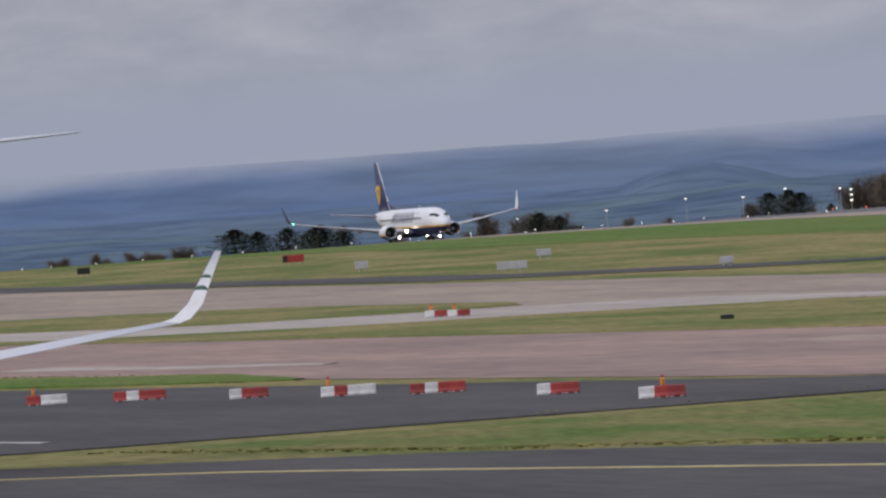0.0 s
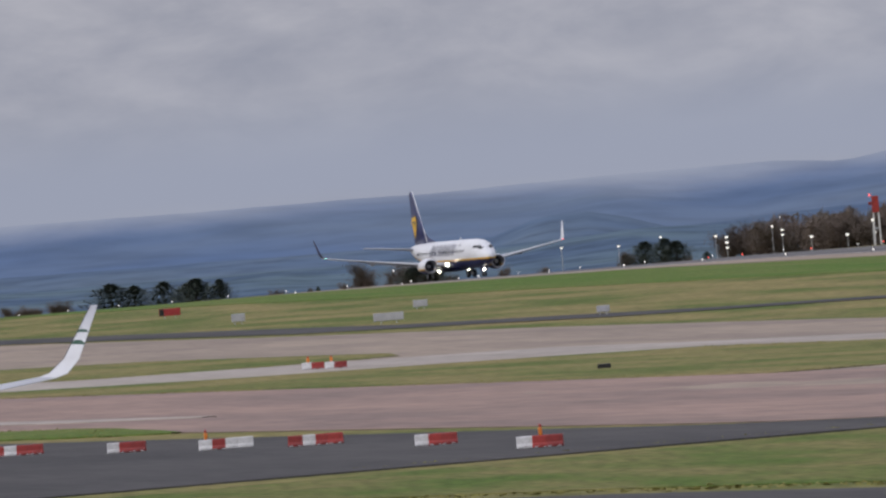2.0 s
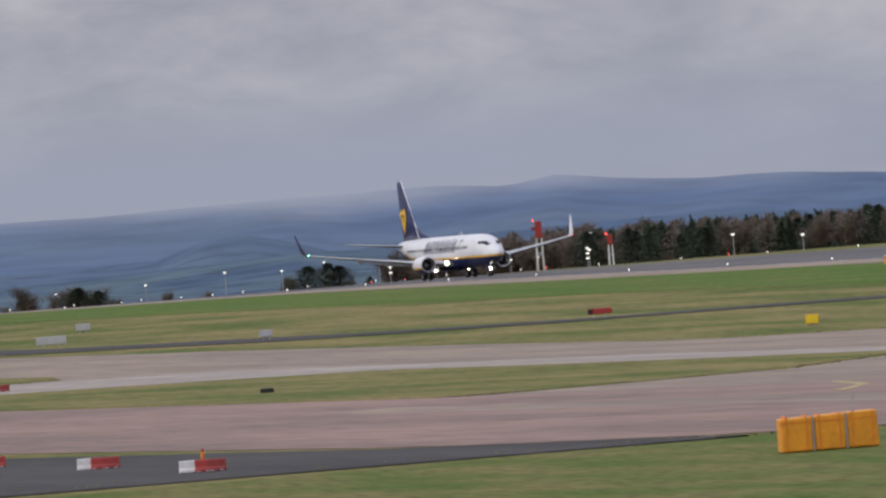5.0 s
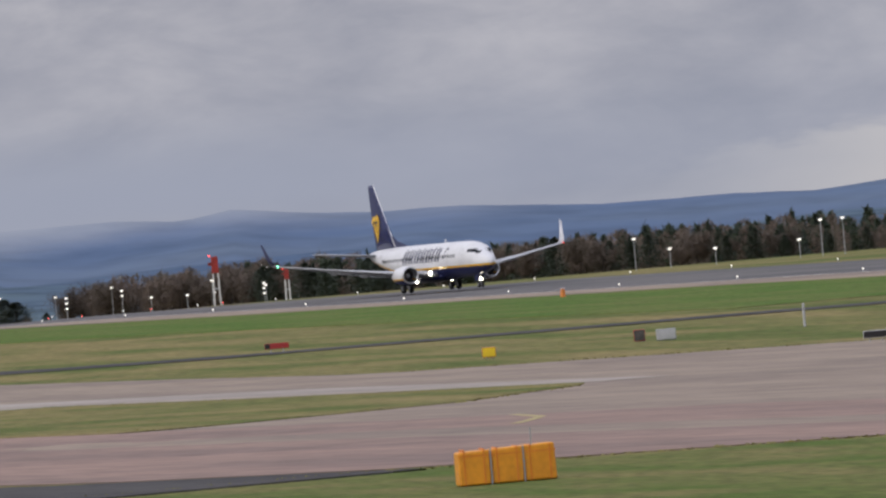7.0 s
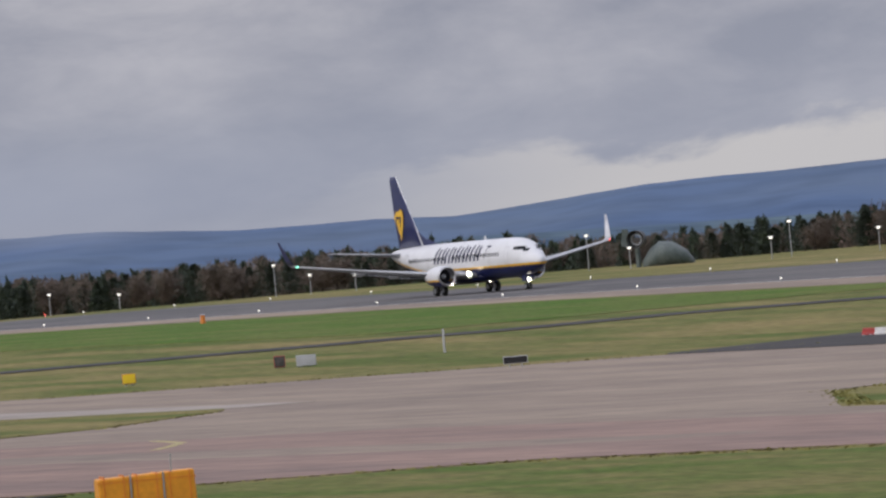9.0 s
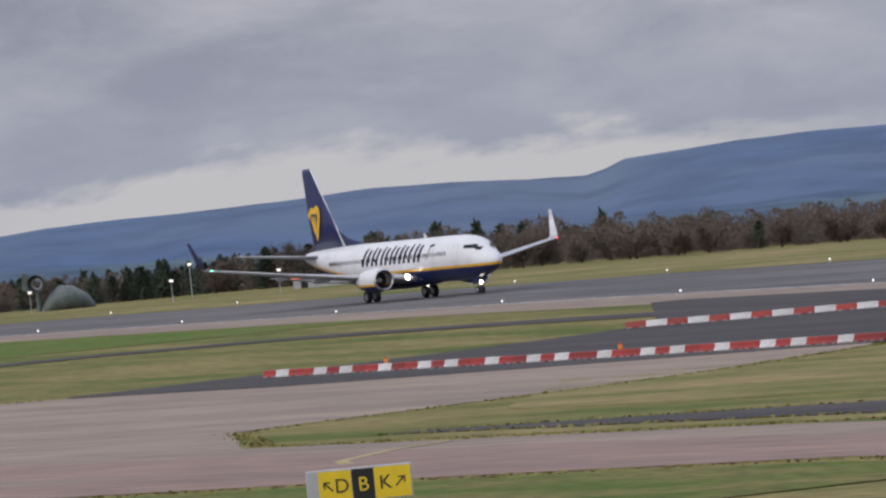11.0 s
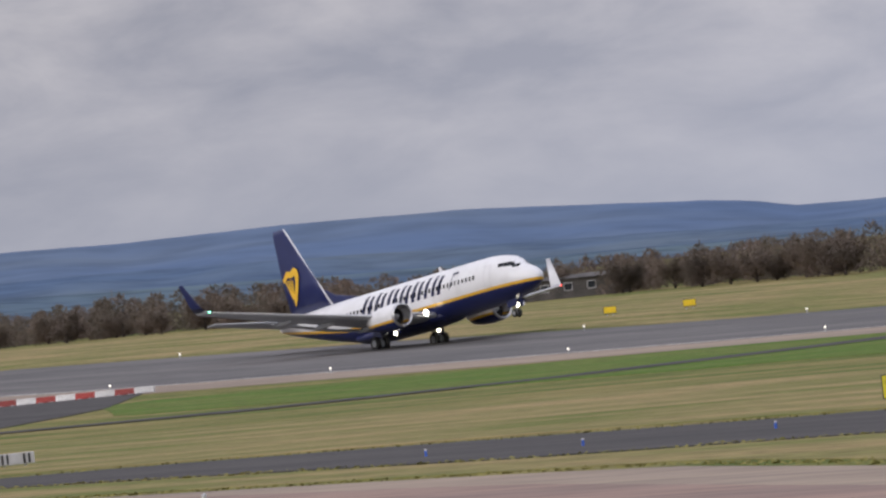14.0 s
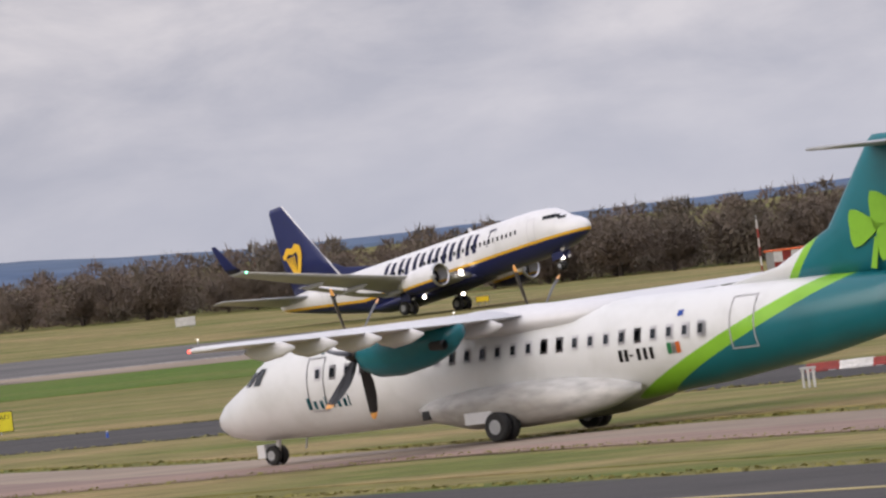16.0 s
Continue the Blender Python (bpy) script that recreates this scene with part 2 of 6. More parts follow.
FIELDS_HAZED = material("hazed_far_fields", (0.120, 0.165, 0.190), 1.0, vary=0.35, size=80, second=(0.082, 0.118, 0.175), fine=5, spec=0.0)
BRICK = material("weathered_wall", (0.105, 0.095, 0.088), 0.85, vary=0.45, size=1.5)
CAMO = material("weathered_green_hull", (0.13, 0.155, 0.145), 0.6, vary=0.4, size=1.6, second=(0.07, 0.095, 0.09))

# ---- plan: s runs along the runway in the direction of take-off, d across it ----
HEADING = 164.39
UX, UY = math.sin(radians(HEADING)), math.cos(radians(HEADING))
RISE_S = (-3500, -2200, -1600, -1450, -1328, -1163, -1000, -903, -777, -731, -672, -635, -580, -540, -500, -460, -380, 0, 3000)
RISE_Z = (-7.6, -2.6, 0.4, 1.7, 2.2, 2.95, 3.0, 2.5, 2.02, 1.74, 1.25, 0.9, 0.2, -0.5, -0.8, -1.05, -1.3, -1.5, -1.5)


def near_dip(s):
    return float(np.interp(s, (-230, -125, -112, -95), (0, -0.32, -0.27, -0.12)))


def rise(s, d):
    """Height of the ground."""
    return min(max((d - 120) / 140, 0), 1) * float(np.interp(s, RISE_S, RISE_Z)) + near_dip(s)


def at(s, d, h=0.0):
    return Vector((UX * s - UY * d, UY * s + UX * d, rise(s, d) + h))


def level(s, d, h=0.0, turn=0.0):
    """Pose on the ground with the x axis along the runway."""
    return Matrix.Translation(at(s, d, h)) @ pose(0, 0, 0, 0, 0, 90 - HEADING + turn)


def facing(s, d, turn=0.0, h=0.0):
    """Pose on the ground with the front, -y, towards the watcher."""
    p = at(s, d, h)
    return Matrix.Translation(p) @ pose(0, 0, 0, 0, 0, math.degrees(math.atan2(p.y, p.x)) - 90 + turn)


# ---- mesh helpers ----
def part(name, bm, mat, parent=None, label="", smooth=False):
    """Link a bmesh as one mesh object under a thing or a part."""
    me = bpy.data.meshes.new(name)
    if smooth:
        for f in bm.faces:
            f.smooth = True
    bm.to_mesh(me)
    bm.free()
    for m in (mat if isinstance(mat, (list, tuple)) else (mat,)):
        me.materials.append(m)
    ob = new(name, me)
    if parent:
        ob.parent = parent
    return tagged(ob, label)


def share(name, mesh, parent, m, label=""):
    ob = new(name, mesh)
    ob.parent, ob.matrix_basis = parent, m
    return tagged(ob, label)


def thing(name, label, category, m=None, group="", kind=""):
    ob = new(name)
    if m is not None:
        ob.matrix_basis = m
    return tagged(ob, label, category, group, kind)


def box(bm, x0, x1, y0, y1, z0, z1, bevel=0.0, mat=0):
    r = bmesh.ops.create_cube(bm, size=1, matrix=Matrix.Translation(((x0 + x1) / 2, (y0 + y1) / 2, (z0 + z1) / 2)) @ Matrix.Diagonal((x1 - x0, y1 - y0, z1 - z0, 1)))
    fs = {f for v in r["verts"] for f in v.link_faces}
    if bevel:
        es = {e for v in r["verts"] for e in v.link_edges}
        out = bmesh.ops.bevel(bm, geom=list(es), offset=bevel, segments=2, affect="EDGES", profile=0.5)
        fs = set(out["faces"]) | {f for f in fs if f.is_valid}
    for f in fs:
        f.material_index = mat
    return bm


def boxes(*args, bevel=0.0):
    bm = bmesh.new()
    for b6 in args:
        box(bm, *b6, bevel=bevel)
    return bm


def loft(rings, caps=True):
    """A skin through rings of equally many points."""
    bm = bmesh.new()
    rows = [[bm.verts.new(p) for p in ring] for ring in rings]
    k = len(rows[0])
    for r0, r1 in zip(rows, rows[1:]):
        for i in range(k):
            bm.faces.new((r0[i], r0[(i + 1) % k], r1[(i + 1) % k], r1[i]))
    if caps:
        bm.faces.new(rows[0][::-1])
        bm.faces.new(rows[-1])
    bmesh.ops.recalc_face_normals(bm, faces=bm.faces)
    return bm


def tube(a, b, r0, r1=None, k=10):
    a, b, r1 = Vector(a), Vector(b), r0 if r1 is None else r1
    q = (b - a).to_track_quat("Z", "Y")
    ring = lambda c, r: [c + q @ Vector((math.cos(t) * r, math.sin(t) * r, 0)) for t in (2 * math.pi * i / k for i in range(k))]
    return loft([ring(a, r0), ring(b, r1)])


def lathe(profile, k=28, closed=False):
    """Turn (x, r) pairs about the x axis."""
    return loft([[(x, math.cos(2 * math.pi * i / k) * r, math.sin(2 * math.pi * i / k) * r) for i in range(k)] for x, r in profile], caps=not closed)


def move(bm, m):
    bmesh.ops.transform(bm, matrix=m, verts=bm.verts)
    return bm


def join(*bms):
    out = bmesh.new()
    for b in bms:
        me = bpy.data.meshes.new("piece")
        b.to_mesh(me)
        b.free()
        out.from_mesh(me)
        bpy.data.meshes.remove(me)
    return out


def airfoil(le, chord, thick, axis="y", k=9):
    """Ring of a wing section; the chord runs along -x."""
    up, down = [], []
    for i in range(k):
        c = 0.5 - 0.5 * math.cos(math.pi * i / (k - 1))
        h = thick * 5 * chord * (0.2969 * math.sqrt(c) - 0.126 * c - 0.3516 * c * c + 0.2843 * c ** 3 - 0.1015 * c ** 4) + 0.008
        up.append((c, h))
        down.append((c, -h * 0.75))
    pts = up + down[-1:0:-1]
    if axis == "y":
        return [(le[0] - c * chord, le[1], le[2] + h) for c, h in pts]
    return [(le[0] - c * chord, le[1] + h, le[2]) for c, h in pts]


def drape(name, label, mat, edge_lo, edge_hi, lift, step=8.0, kind="structure", category="pavement"):
    """A flat surface between two edges, given as (s, d) lists, laid on the ground."""
    s0, s1 = max(edge_lo[0][0], edge_hi[0][0]), min(edge_lo[-1][0], edge_hi[-1][0])
    n = max(2, int((s1 - s0) / step))
    ss = [s0 + (s1 - s0) * i / n for i in range(n + 1)]
    lo = np.interp(ss, *zip(*edge_lo))
    hi = np.interp(ss, *zip(*edge_hi))
    cols = max(1, int(max(hi - lo) / 9))
    bm = bmesh.new()
    rows = []
    rough = 1.0 if category == "grass" else 0.4 if category == "pavement" else 0.0
    for s, a, b in zip(ss, lo, hi):
        wob = rough * 0.4 * noise.noise((s * 0.21, a * 0.3, 0)), rough * 0.4 * noise.noise((s * 0.21, b * 0.3, 7))
        a, b = a + wob[0], max(b + wob[1], a + wob[0] + 0.05)
        rows.append([bm.verts.new(at(s, a + (b - a) * j / cols, lift)) for j in range(cols + 1)])
    for r0, r1 in zip(rows, rows[1:]):
        for j in range(cols):
            bm.faces.new((r0[j], r1[j], r1[j + 1], r0[j + 1]))
    for j in (0, cols):
        low = [bm.verts.new(r[j].co - Vector((0, 0, 0.15))) for r in rows]
        for i in range(len(rows) - 1):
            bm.faces.new((rows[i][j], rows[i + 1][j], low[i + 1], low[i]))
    bmesh.ops.recalc_face_normals(bm, faces=bm.faces)
    return tagged(part(name, bm, mat), label, category, kind=kind)


def ribbon(name, label, mat, line, width, lift, kind="structure", category="road"):
    """A road of even width along (s, d) points."""
    fine = []
    for (s0, d0), (s1, d1) in zip(line, line[1:]):
        n = max(1, int(math.hypot(s1 - s0, d1 - d0) / 6))
        fine += [(s0 + (s1 - s0) * i / n, d0 + (d1 - d0) * i / n) for i in range(n)]
    fine.append(line[-1])
    bm, last = bmesh.new(), None
    for i, (s, d) in enumerate(fine):
        p, q = fine[max(i - 1, 0)], fine[min(i + 1, len(fine) - 1)]
        k = math.hypot(q[0] - p[0], q[1] - p[1])
        nx, ny = -(q[1] - p[1]) / k * width / 2, (q[0] - p[0]) / k * width / 2
        pair = [bm.verts.new(at(s + nx, d + ny, lift)), bm.verts.new(at(s - nx, d - ny, lift))]
        if last:
            bm.faces.new((last[0], last[1], pair[1], pair[0]))
        last = pair
    bmesh.ops.recalc_face_normals(bm, faces=bm.faces)
    for f in bm.faces:
        if f.normal.z < 0:
            f.normal_flip()
    return tagged(part(name, bm, mat), label, category, kind=kind)


# ---- ground ----
def build_ground():
    far = [-4700, -4200, -3500, -2900, -2500, -2200, -1900, -1700]
    ss = far + list(range(-1600, 61, 12)) + [120, 250, 500, 1000, 2000, 3200, 4600]
    dd = [-4600, -3000, -1500, -600, -300, -150] + list(range(-60, 121, 20)) + list(range(128, 265, 8)) + list(range(270, 561, 14)) + [640, 800, 1100, 1600, 2400, 3400, 4700]
    bm = bmesh.new()
    rows = [[bm.verts.new(at(s, d)) for d in dd] for s in ss]
    for r0, r1 in zip(rows, rows[1:]):
        for j in range(len(dd) - 1):
            bm.faces.new((r0[j], r1[j], r1[j + 1], r0[j + 1]))
    bmesh.ops.recalc_face_normals(bm, faces=bm.faces)
    for f in bm.faces:
        f.smooth = True
        if f.normal.z < 0:
            f.normal_flip()
    tagged(part("ground", bm, GRASS), "airfield grass, olive green with straw-coloured patches", "ground", kind="structure")


build_ground()
NEAR_LO = [(-2500, 93), (-291, 96), (-270, 100), (-258, 110), (-207, 115), (-157, 103.5), (-131, 92.5), (-103, 89), (-66, 76), (0, 58), (200, 12)]
NEAR_HI = [(-2500, 205), (-900, 205), (-720, 196), (-540, 196), (-510, 212), (-490, 228), (-425, 236), (-422, 235), (-381, 201), (-361, 182), (-336, 157),
           (-297, 139), (-243, 135), (-216, 124), (-163, 117), (-128, 104), (-84, 91), (0, 72), (200, 26)]
drape("taxiway", "wide beige concrete taxiway with worn joints", CONCRETE, NEAR_LO, NEAR_HI, 0.03)
drape("taxiway_pink", "pinkish concrete taxiway with tyre-darkened lanes", PINK, NEAR_LO,
      [(-2500, 128), (-395, 130), (-330, 136), (-280, 132), (-243, 129), (-163, 112), (-128, 99), (-84, 86), (0, 67), (200, 21)], 0.04)
drape("apron", "dark asphalt apron beside the taxiway", ASPHALT,
      [(-900, -20), (-285, 20), (-273, 60), (-268, 98)], [(-900, 92), (-420, 88), (-291, 95), (-272, 99), (-268, 99)], 0.05)
drape("road", "dark asphalt service road with a faded edge line", ASPHALT,
      [(-700, -90), (-255, 42), (-190, 58), (-120, 58), (-52, 42), (100, 2)], [(-700, -70), (-255, 58), (-236, 66), (-217, 71), (-180, 77), (-120, 75), (-91, 70), (-52, 59), (100, 20)], 0.055, category="road")
drape("grass_island", "long grass island between two taxiways", GRASS, [(-1600, 129), (-440, 130), (-391, 130)],
      [(-1600, 131), (-620, 131.5), (-572, 134), (-542, 145), (-532, 155), (-515, 167), (-482, 167), (-436, 170), (-427, 166), (-402, 150), (-391, 134)], 0.065, 4, category="grass")
drape("grass_island", "grass island ending in a rounded tip on concrete", GRASS, [(-1600, 141), (-629, 144), (-590, 149), (-579, 156), (-576, 164)],
      [(-1600, 158), (-698, 160), (-653, 168), (-590, 169.5), (-576, 166)], 0.065, 4, category="grass")
drape("grass_island", "small ragged grass patch at the edge of the apron", GRASS_GREEN, [(-520, 90), (-400, 91.5), (-372, 94), (-366, 95.5)],
      [(-520, 97), (-410, 98), (-392, 99.5), (-372, 97), (-366, 96)], 0.065, 4, category="grass")
drape("taxiway_pale", "pale narrow taxiway strip", PALE, [(-1600, 131.6), (-620, 132), (-572, 135), (-545, 144), (-530, 160), (-512, 168.5), (-436, 171)],
      [(-1600, 140), (-629, 143), (-590, 148), (-577, 158), (-560, 172), (-500, 178), (-436, 175)], 0.045, 4)
drape("runway", "long grooved asphalt runway with pale shoulders", RUNWAY, [(-2600, 320), (1500, 320)], [(-2600, 388), (1500, 388)], 0.03, 12, category="runway")
drape("runway_shoulder", "pale worn runway shoulder", CONCRETE, [(-2600, 316), (1500, 316)], [(-2600, 331), (1500, 331)], 0.045, 12, category="runway")
drape("link_taxiway", "dark asphalt link from taxiway to runway", ASPHALT, [(-606, 318), (-548, 288), (-500, 222), (-470, 222), (-425, 236)],
      [(-606, 321), (-515, 322), (-470, 290), (-440, 262), (-425, 242)], 0.06, 4)
drape("asphalt_strip", "narrow dark asphalt strip through grass", ASPHALT, [(-300, 146), (-240, 140), (-192, 132), (-156, 132), (-50, 130), (150, 120)],
      [(-300, 147.5), (-250, 155), (-215, 154), (-186, 156), (-50, 152), (150, 142)], 0.04, 6)
ribbon("perimeter_road", "narrow dark asphalt road curving through grass", ASPHALT, [(-980, 212), (-720, 203), (-660, 211), (-637, 222), (-624, 243), (-614, 262), (-616, 276), (-608, 289), (-590, 296), (-560, 303)], 8, 0.045)
ribbon("path", "narrow dark asphalt path through grass", ASPHALT, [(-436, 250), (-428, 254), (-408, 262), (-398, 278), (-400, 300), (-404, 319)], 7, 0.055)
drape("grass_dry", "straw-coloured grass beyond the runway", GRASS_DRY, [(-900, 392), (-700, 390), (300, 390)], [(-900, 470), (300, 500)], 0.03, 12, category="grass")
drape("grass_dry", "straw-coloured rough grass between two strips", GRASS_DRY, [(-400, 205), (-330, 166), (-250, 158), (-50, 158)], [(-400, 212), (-330, 226), (-250, 232), (-50, 236)], 0.03, 6, category="grass")
drape("grass_green", "brighter green mown grass by the runway", GRASS_GREEN, [(-480, 296), (-440, 272), (-60, 262)], [(-480, 300), (-440, 316), (-60, 316)], 0.03, 6, category="grass")
drape("grass_green", "green mown grass by the runway", GRASS_GREEN, [(-1150, 262), (-640, 262)], [(-1150, 315), (-640, 315)], 0.03, 10, category="grass")
drape("grass_green", "green grass triangle by the apron", GRASS_NEAR, [(-266, 64), (-240, 68), (-217, 74), (-190, 76)], [(-266, 97), (-257, 108), (-207, 113), (-190, 110)], 0.03, 5, category="grass")
drape("grass_dry", "straw-coloured verge between road and taxiway", GRASS_DRY, [(-185, 80), (-120, 78), (-91, 75), (-40, 62)], [(-185, 96), (-131, 91), (-103, 87.5), (-66, 74.5), (-40, 66)], 0.03, 5, category="grass")
drape("grass_dry", "straw-coloured verge along the far side of the taxiway", GRASS_DRY, [(-290, 141), (-243, 137), (-216, 126), (-163, 119), (-128, 106), (-84, 94), (0, 80)], [(-290, 144), (-243, 139.5), (-192, 131), (-156, 131), (-50, 129), (0, 128)], 0.03, 5, category="grass")
ribbon("taxi_line", "worn yellow curved taxi line", YELLOW_PAINT, [(-328.5, 125.1), (-334, 127.8), (-341, 131), (-352, 134)], 0.45, 0.05, category="marking")
ribbon("taxi_line", "worn yellow curved taxi line", YELLOW_PAINT, [(-253.6, 122.2), (-258.6, 124.4), (-268.3, 130.8), (-276, 137)], 0.45, 0.05, category="marking")
drape("edge_line", "white painted runway edge line", WHITE_PAINT, [(-2600, 332.0), (1500, 332.0)], [(-2600, 332.45), (1500, 332.45)], 0.06, 12, category="marking")
drape("edge_line", "faded painted line on the apron", WHITE_PAINT, [(-460, 57), (-285, 66)], [(-460, 57.4), (-285, 66.4)], 0.065, 12, category="marking")
drape("joint_band", "pale worn band along the pink concrete", PALE, [(-451.0, 102.7), (-417.9, 103.2), (-396.7, 105.7)], [(-463.1, 105.4), (-426.7, 105.4), (-398.6, 106.2)], 0.075, 5, category="marking")
drape("edge_line", "faded yellow line on the service road", YELLOW_PAINT, [(-300, 32), (-236, 58.5), (-190, 68), (-120, 67), (-52, 51), (60, 22)],
      [(-300, 32.4), (-236, 58.9), (-190, 68.4), (-120, 67.4), (-52, 51.4), (60, 22.4)], 0.07, 6, category="marking")


def build_tufts():
    """Ragged blades along the edges of the grass that the camera passes nearest."""
    rng = np.random.default_rng(8)
    edges = (([(-268, 64), (-240, 67), (-217, 73), (-180, 78), (-120, 76), (-91, 72), (-52, 60)], 14, 0.16), ([(-275, 77), (-272, 97), (-258, 109), (-207, 114), (-157, 103.5), (-131, 93), (-103, 89.5), (-66, 76.5)], 12, 0.16),
             ([(-336, 157), (-297, 140), (-243, 136), (-216, 125), (-163, 118), (-128, 105), (-84, 92)], 10, 0.18), ([(-300, 146), (-240, 140), (-192, 132), (-156, 132), (-60, 130)], 8, 0.2), ([(-300, 148), (-250, 155), (-215, 154), (-186, 156), (-60, 152)], 8, 0.25),
             ([(-600, 129.5), (-440, 130.5), (-391, 132), (-402, 150), (-427, 166), (-482, 167), (-515, 167)], 7, 0.22), ([(-700, 143), (-629, 144.5), (-590, 149.5), (-577, 163), (-590, 169), (-653, 168)], 6, 0.22),
             ([(-336, 158), (-361, 183), (-381, 202), (-422, 236)], 7, 0.22), ([(-510, 92), (-372, 94.5), (-392, 99), (-500, 97)], 8, 0.2), ([(-540, 197), (-510, 213), (-490, 229)], 6, 0.25))
    verts = []
    for line, per_metre, h in edges:
        for (s0, d0), (s1, d1) in zip(line, line[1:]):
            n = int(math.hypot(s1 - s0, d1 - d0) * per_metre)
            for f in rng.random(n):
                s, d = s0 + (s1 - s0) * f + rng.normal(0, 0.35), d0 + (d1 - d0) * f + rng.normal(0, 0.35)
                p = np.array(at(s, d, 0.02))
                w, q = rng.normal(0, 0.07, 3), rng.normal(0, 0.07, 3)
                w[2], q[2] = 0, h * rng.uniform(0.1, 0.45)
                verts += [p - w, p + w, p + q]
    me = bpy.data.meshes.new("grass_tufts")
    me.from_pydata([tuple(v) for v in verts], [], [(k, k + 1, k + 2) for k in range(0, len(verts), 3)])
    me.materials.append(TUFT)
    tagged(new("grass_tufts", me), "ragged straw-coloured tufts along the grass edges", "grass", kind="stuff")


build_tufts()


# ---- distance: moorland ridges, fields and woods ----
def ridge(name, label, mat, crest, radius, base, depth, seed):
    """A long hill seen across the plain: (azimuth, elevation in degrees) of its crest at that radius."""
    az0, az1 = crest[0][0], crest[-1][0]
    n = int((az1 - az0) / 0.12)
    bm, rows = bmesh.new(), []
    for i in range(n + 1):
        az = az0 + (az1 - az0) * i / n
        el = float(np.interp(az, *zip(*crest))) + 0.006 * noise.noise((az * 2.1, seed, 0)) + 0.003 * noise.noise((az * 9, seed, 3))
        top = 6.4 + math.tan(radians(el)) * radius
        row = []
        for k, (r, f) in enumerate(((-depth, 0.0), (-depth * 0.6, 0.35), (-depth * 0.3, 0.66), (-depth * 0.1, 0.9), (0, 1.0), (depth * 0.3, 0.7))):
            f2 = f + (0.10 * noise.noise((az * 1.3, f * 4, seed + 9)) if 0 < k < 4 else 0)
            a = radians(az)
            row.append(bm.verts.new(((radius + r) * math.sin(a), (radius + r) * math.cos(a), base + (top - base) * f2)))
        rows.append(row)
    for r0, r1 in zip(rows, rows[1:]):
        for j in range(5):
            bm.faces.new((r0[j], r0[j + 1], r1[j + 1], r1[j]))
    bmesh.ops.recalc_face_normals(bm, faces=bm.faces)
    tagged(part(name, bm, mat, smooth=True), label, "hill", kind="structure")


# these ridges carry their haze in the surface colour
ridge("backdrop", "moor ridge under low cloud, painted blue-grey for haze", HILL_HAZED,
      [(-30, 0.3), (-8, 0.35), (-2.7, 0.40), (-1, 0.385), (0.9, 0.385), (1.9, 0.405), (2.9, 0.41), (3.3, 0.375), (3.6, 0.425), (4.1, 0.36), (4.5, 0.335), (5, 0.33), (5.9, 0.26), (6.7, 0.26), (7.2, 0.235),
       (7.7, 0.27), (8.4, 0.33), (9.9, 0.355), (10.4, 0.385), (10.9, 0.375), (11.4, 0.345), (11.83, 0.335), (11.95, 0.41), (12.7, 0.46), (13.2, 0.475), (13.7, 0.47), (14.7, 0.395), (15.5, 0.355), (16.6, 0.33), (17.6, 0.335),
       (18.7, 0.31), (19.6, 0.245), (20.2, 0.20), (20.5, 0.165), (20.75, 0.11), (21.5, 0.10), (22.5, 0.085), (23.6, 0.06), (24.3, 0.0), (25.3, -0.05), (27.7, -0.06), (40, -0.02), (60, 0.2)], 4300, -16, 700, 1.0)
ridge("backdrop", "dark wooded hill below the moor, haze blue painted in", HILL_NEAR_HAZED, [(-30, 0.1), (-3, 0.08), (0.3, 0.065), (1.1, 0.085), (1.4, 0.185), (1.7, 0.192), (1.88, 0.155), (2.2, 0.05), (3.2, 0.1), (4.2, 0.12), (6, 0.06), (8, 0.08), (10, 0.04), (13, 0.08), (15, 0.18), (16.5, 0.15), (18, 0.10), (20, 0.03), (24, -0.1), (40, -0.1)], 3300, -14, 500, 5.0)
ridge("backdrop", "fields and hedges on rising ground, haze painted in", FIELDS_HAZED, [(-30, 0.0), (0, -0.02), (2, 0.06), (3, 0.04), (4, 0.03), (6, 0.02), (7.3, 0.1), (9, 0.06), (11, 0.02), (14, 0.06), (15, 0.09), (16, 0.05), (18, -0.02), (24, -0.12), (40, -0.12)], 2700, -12, 500, 8.0)


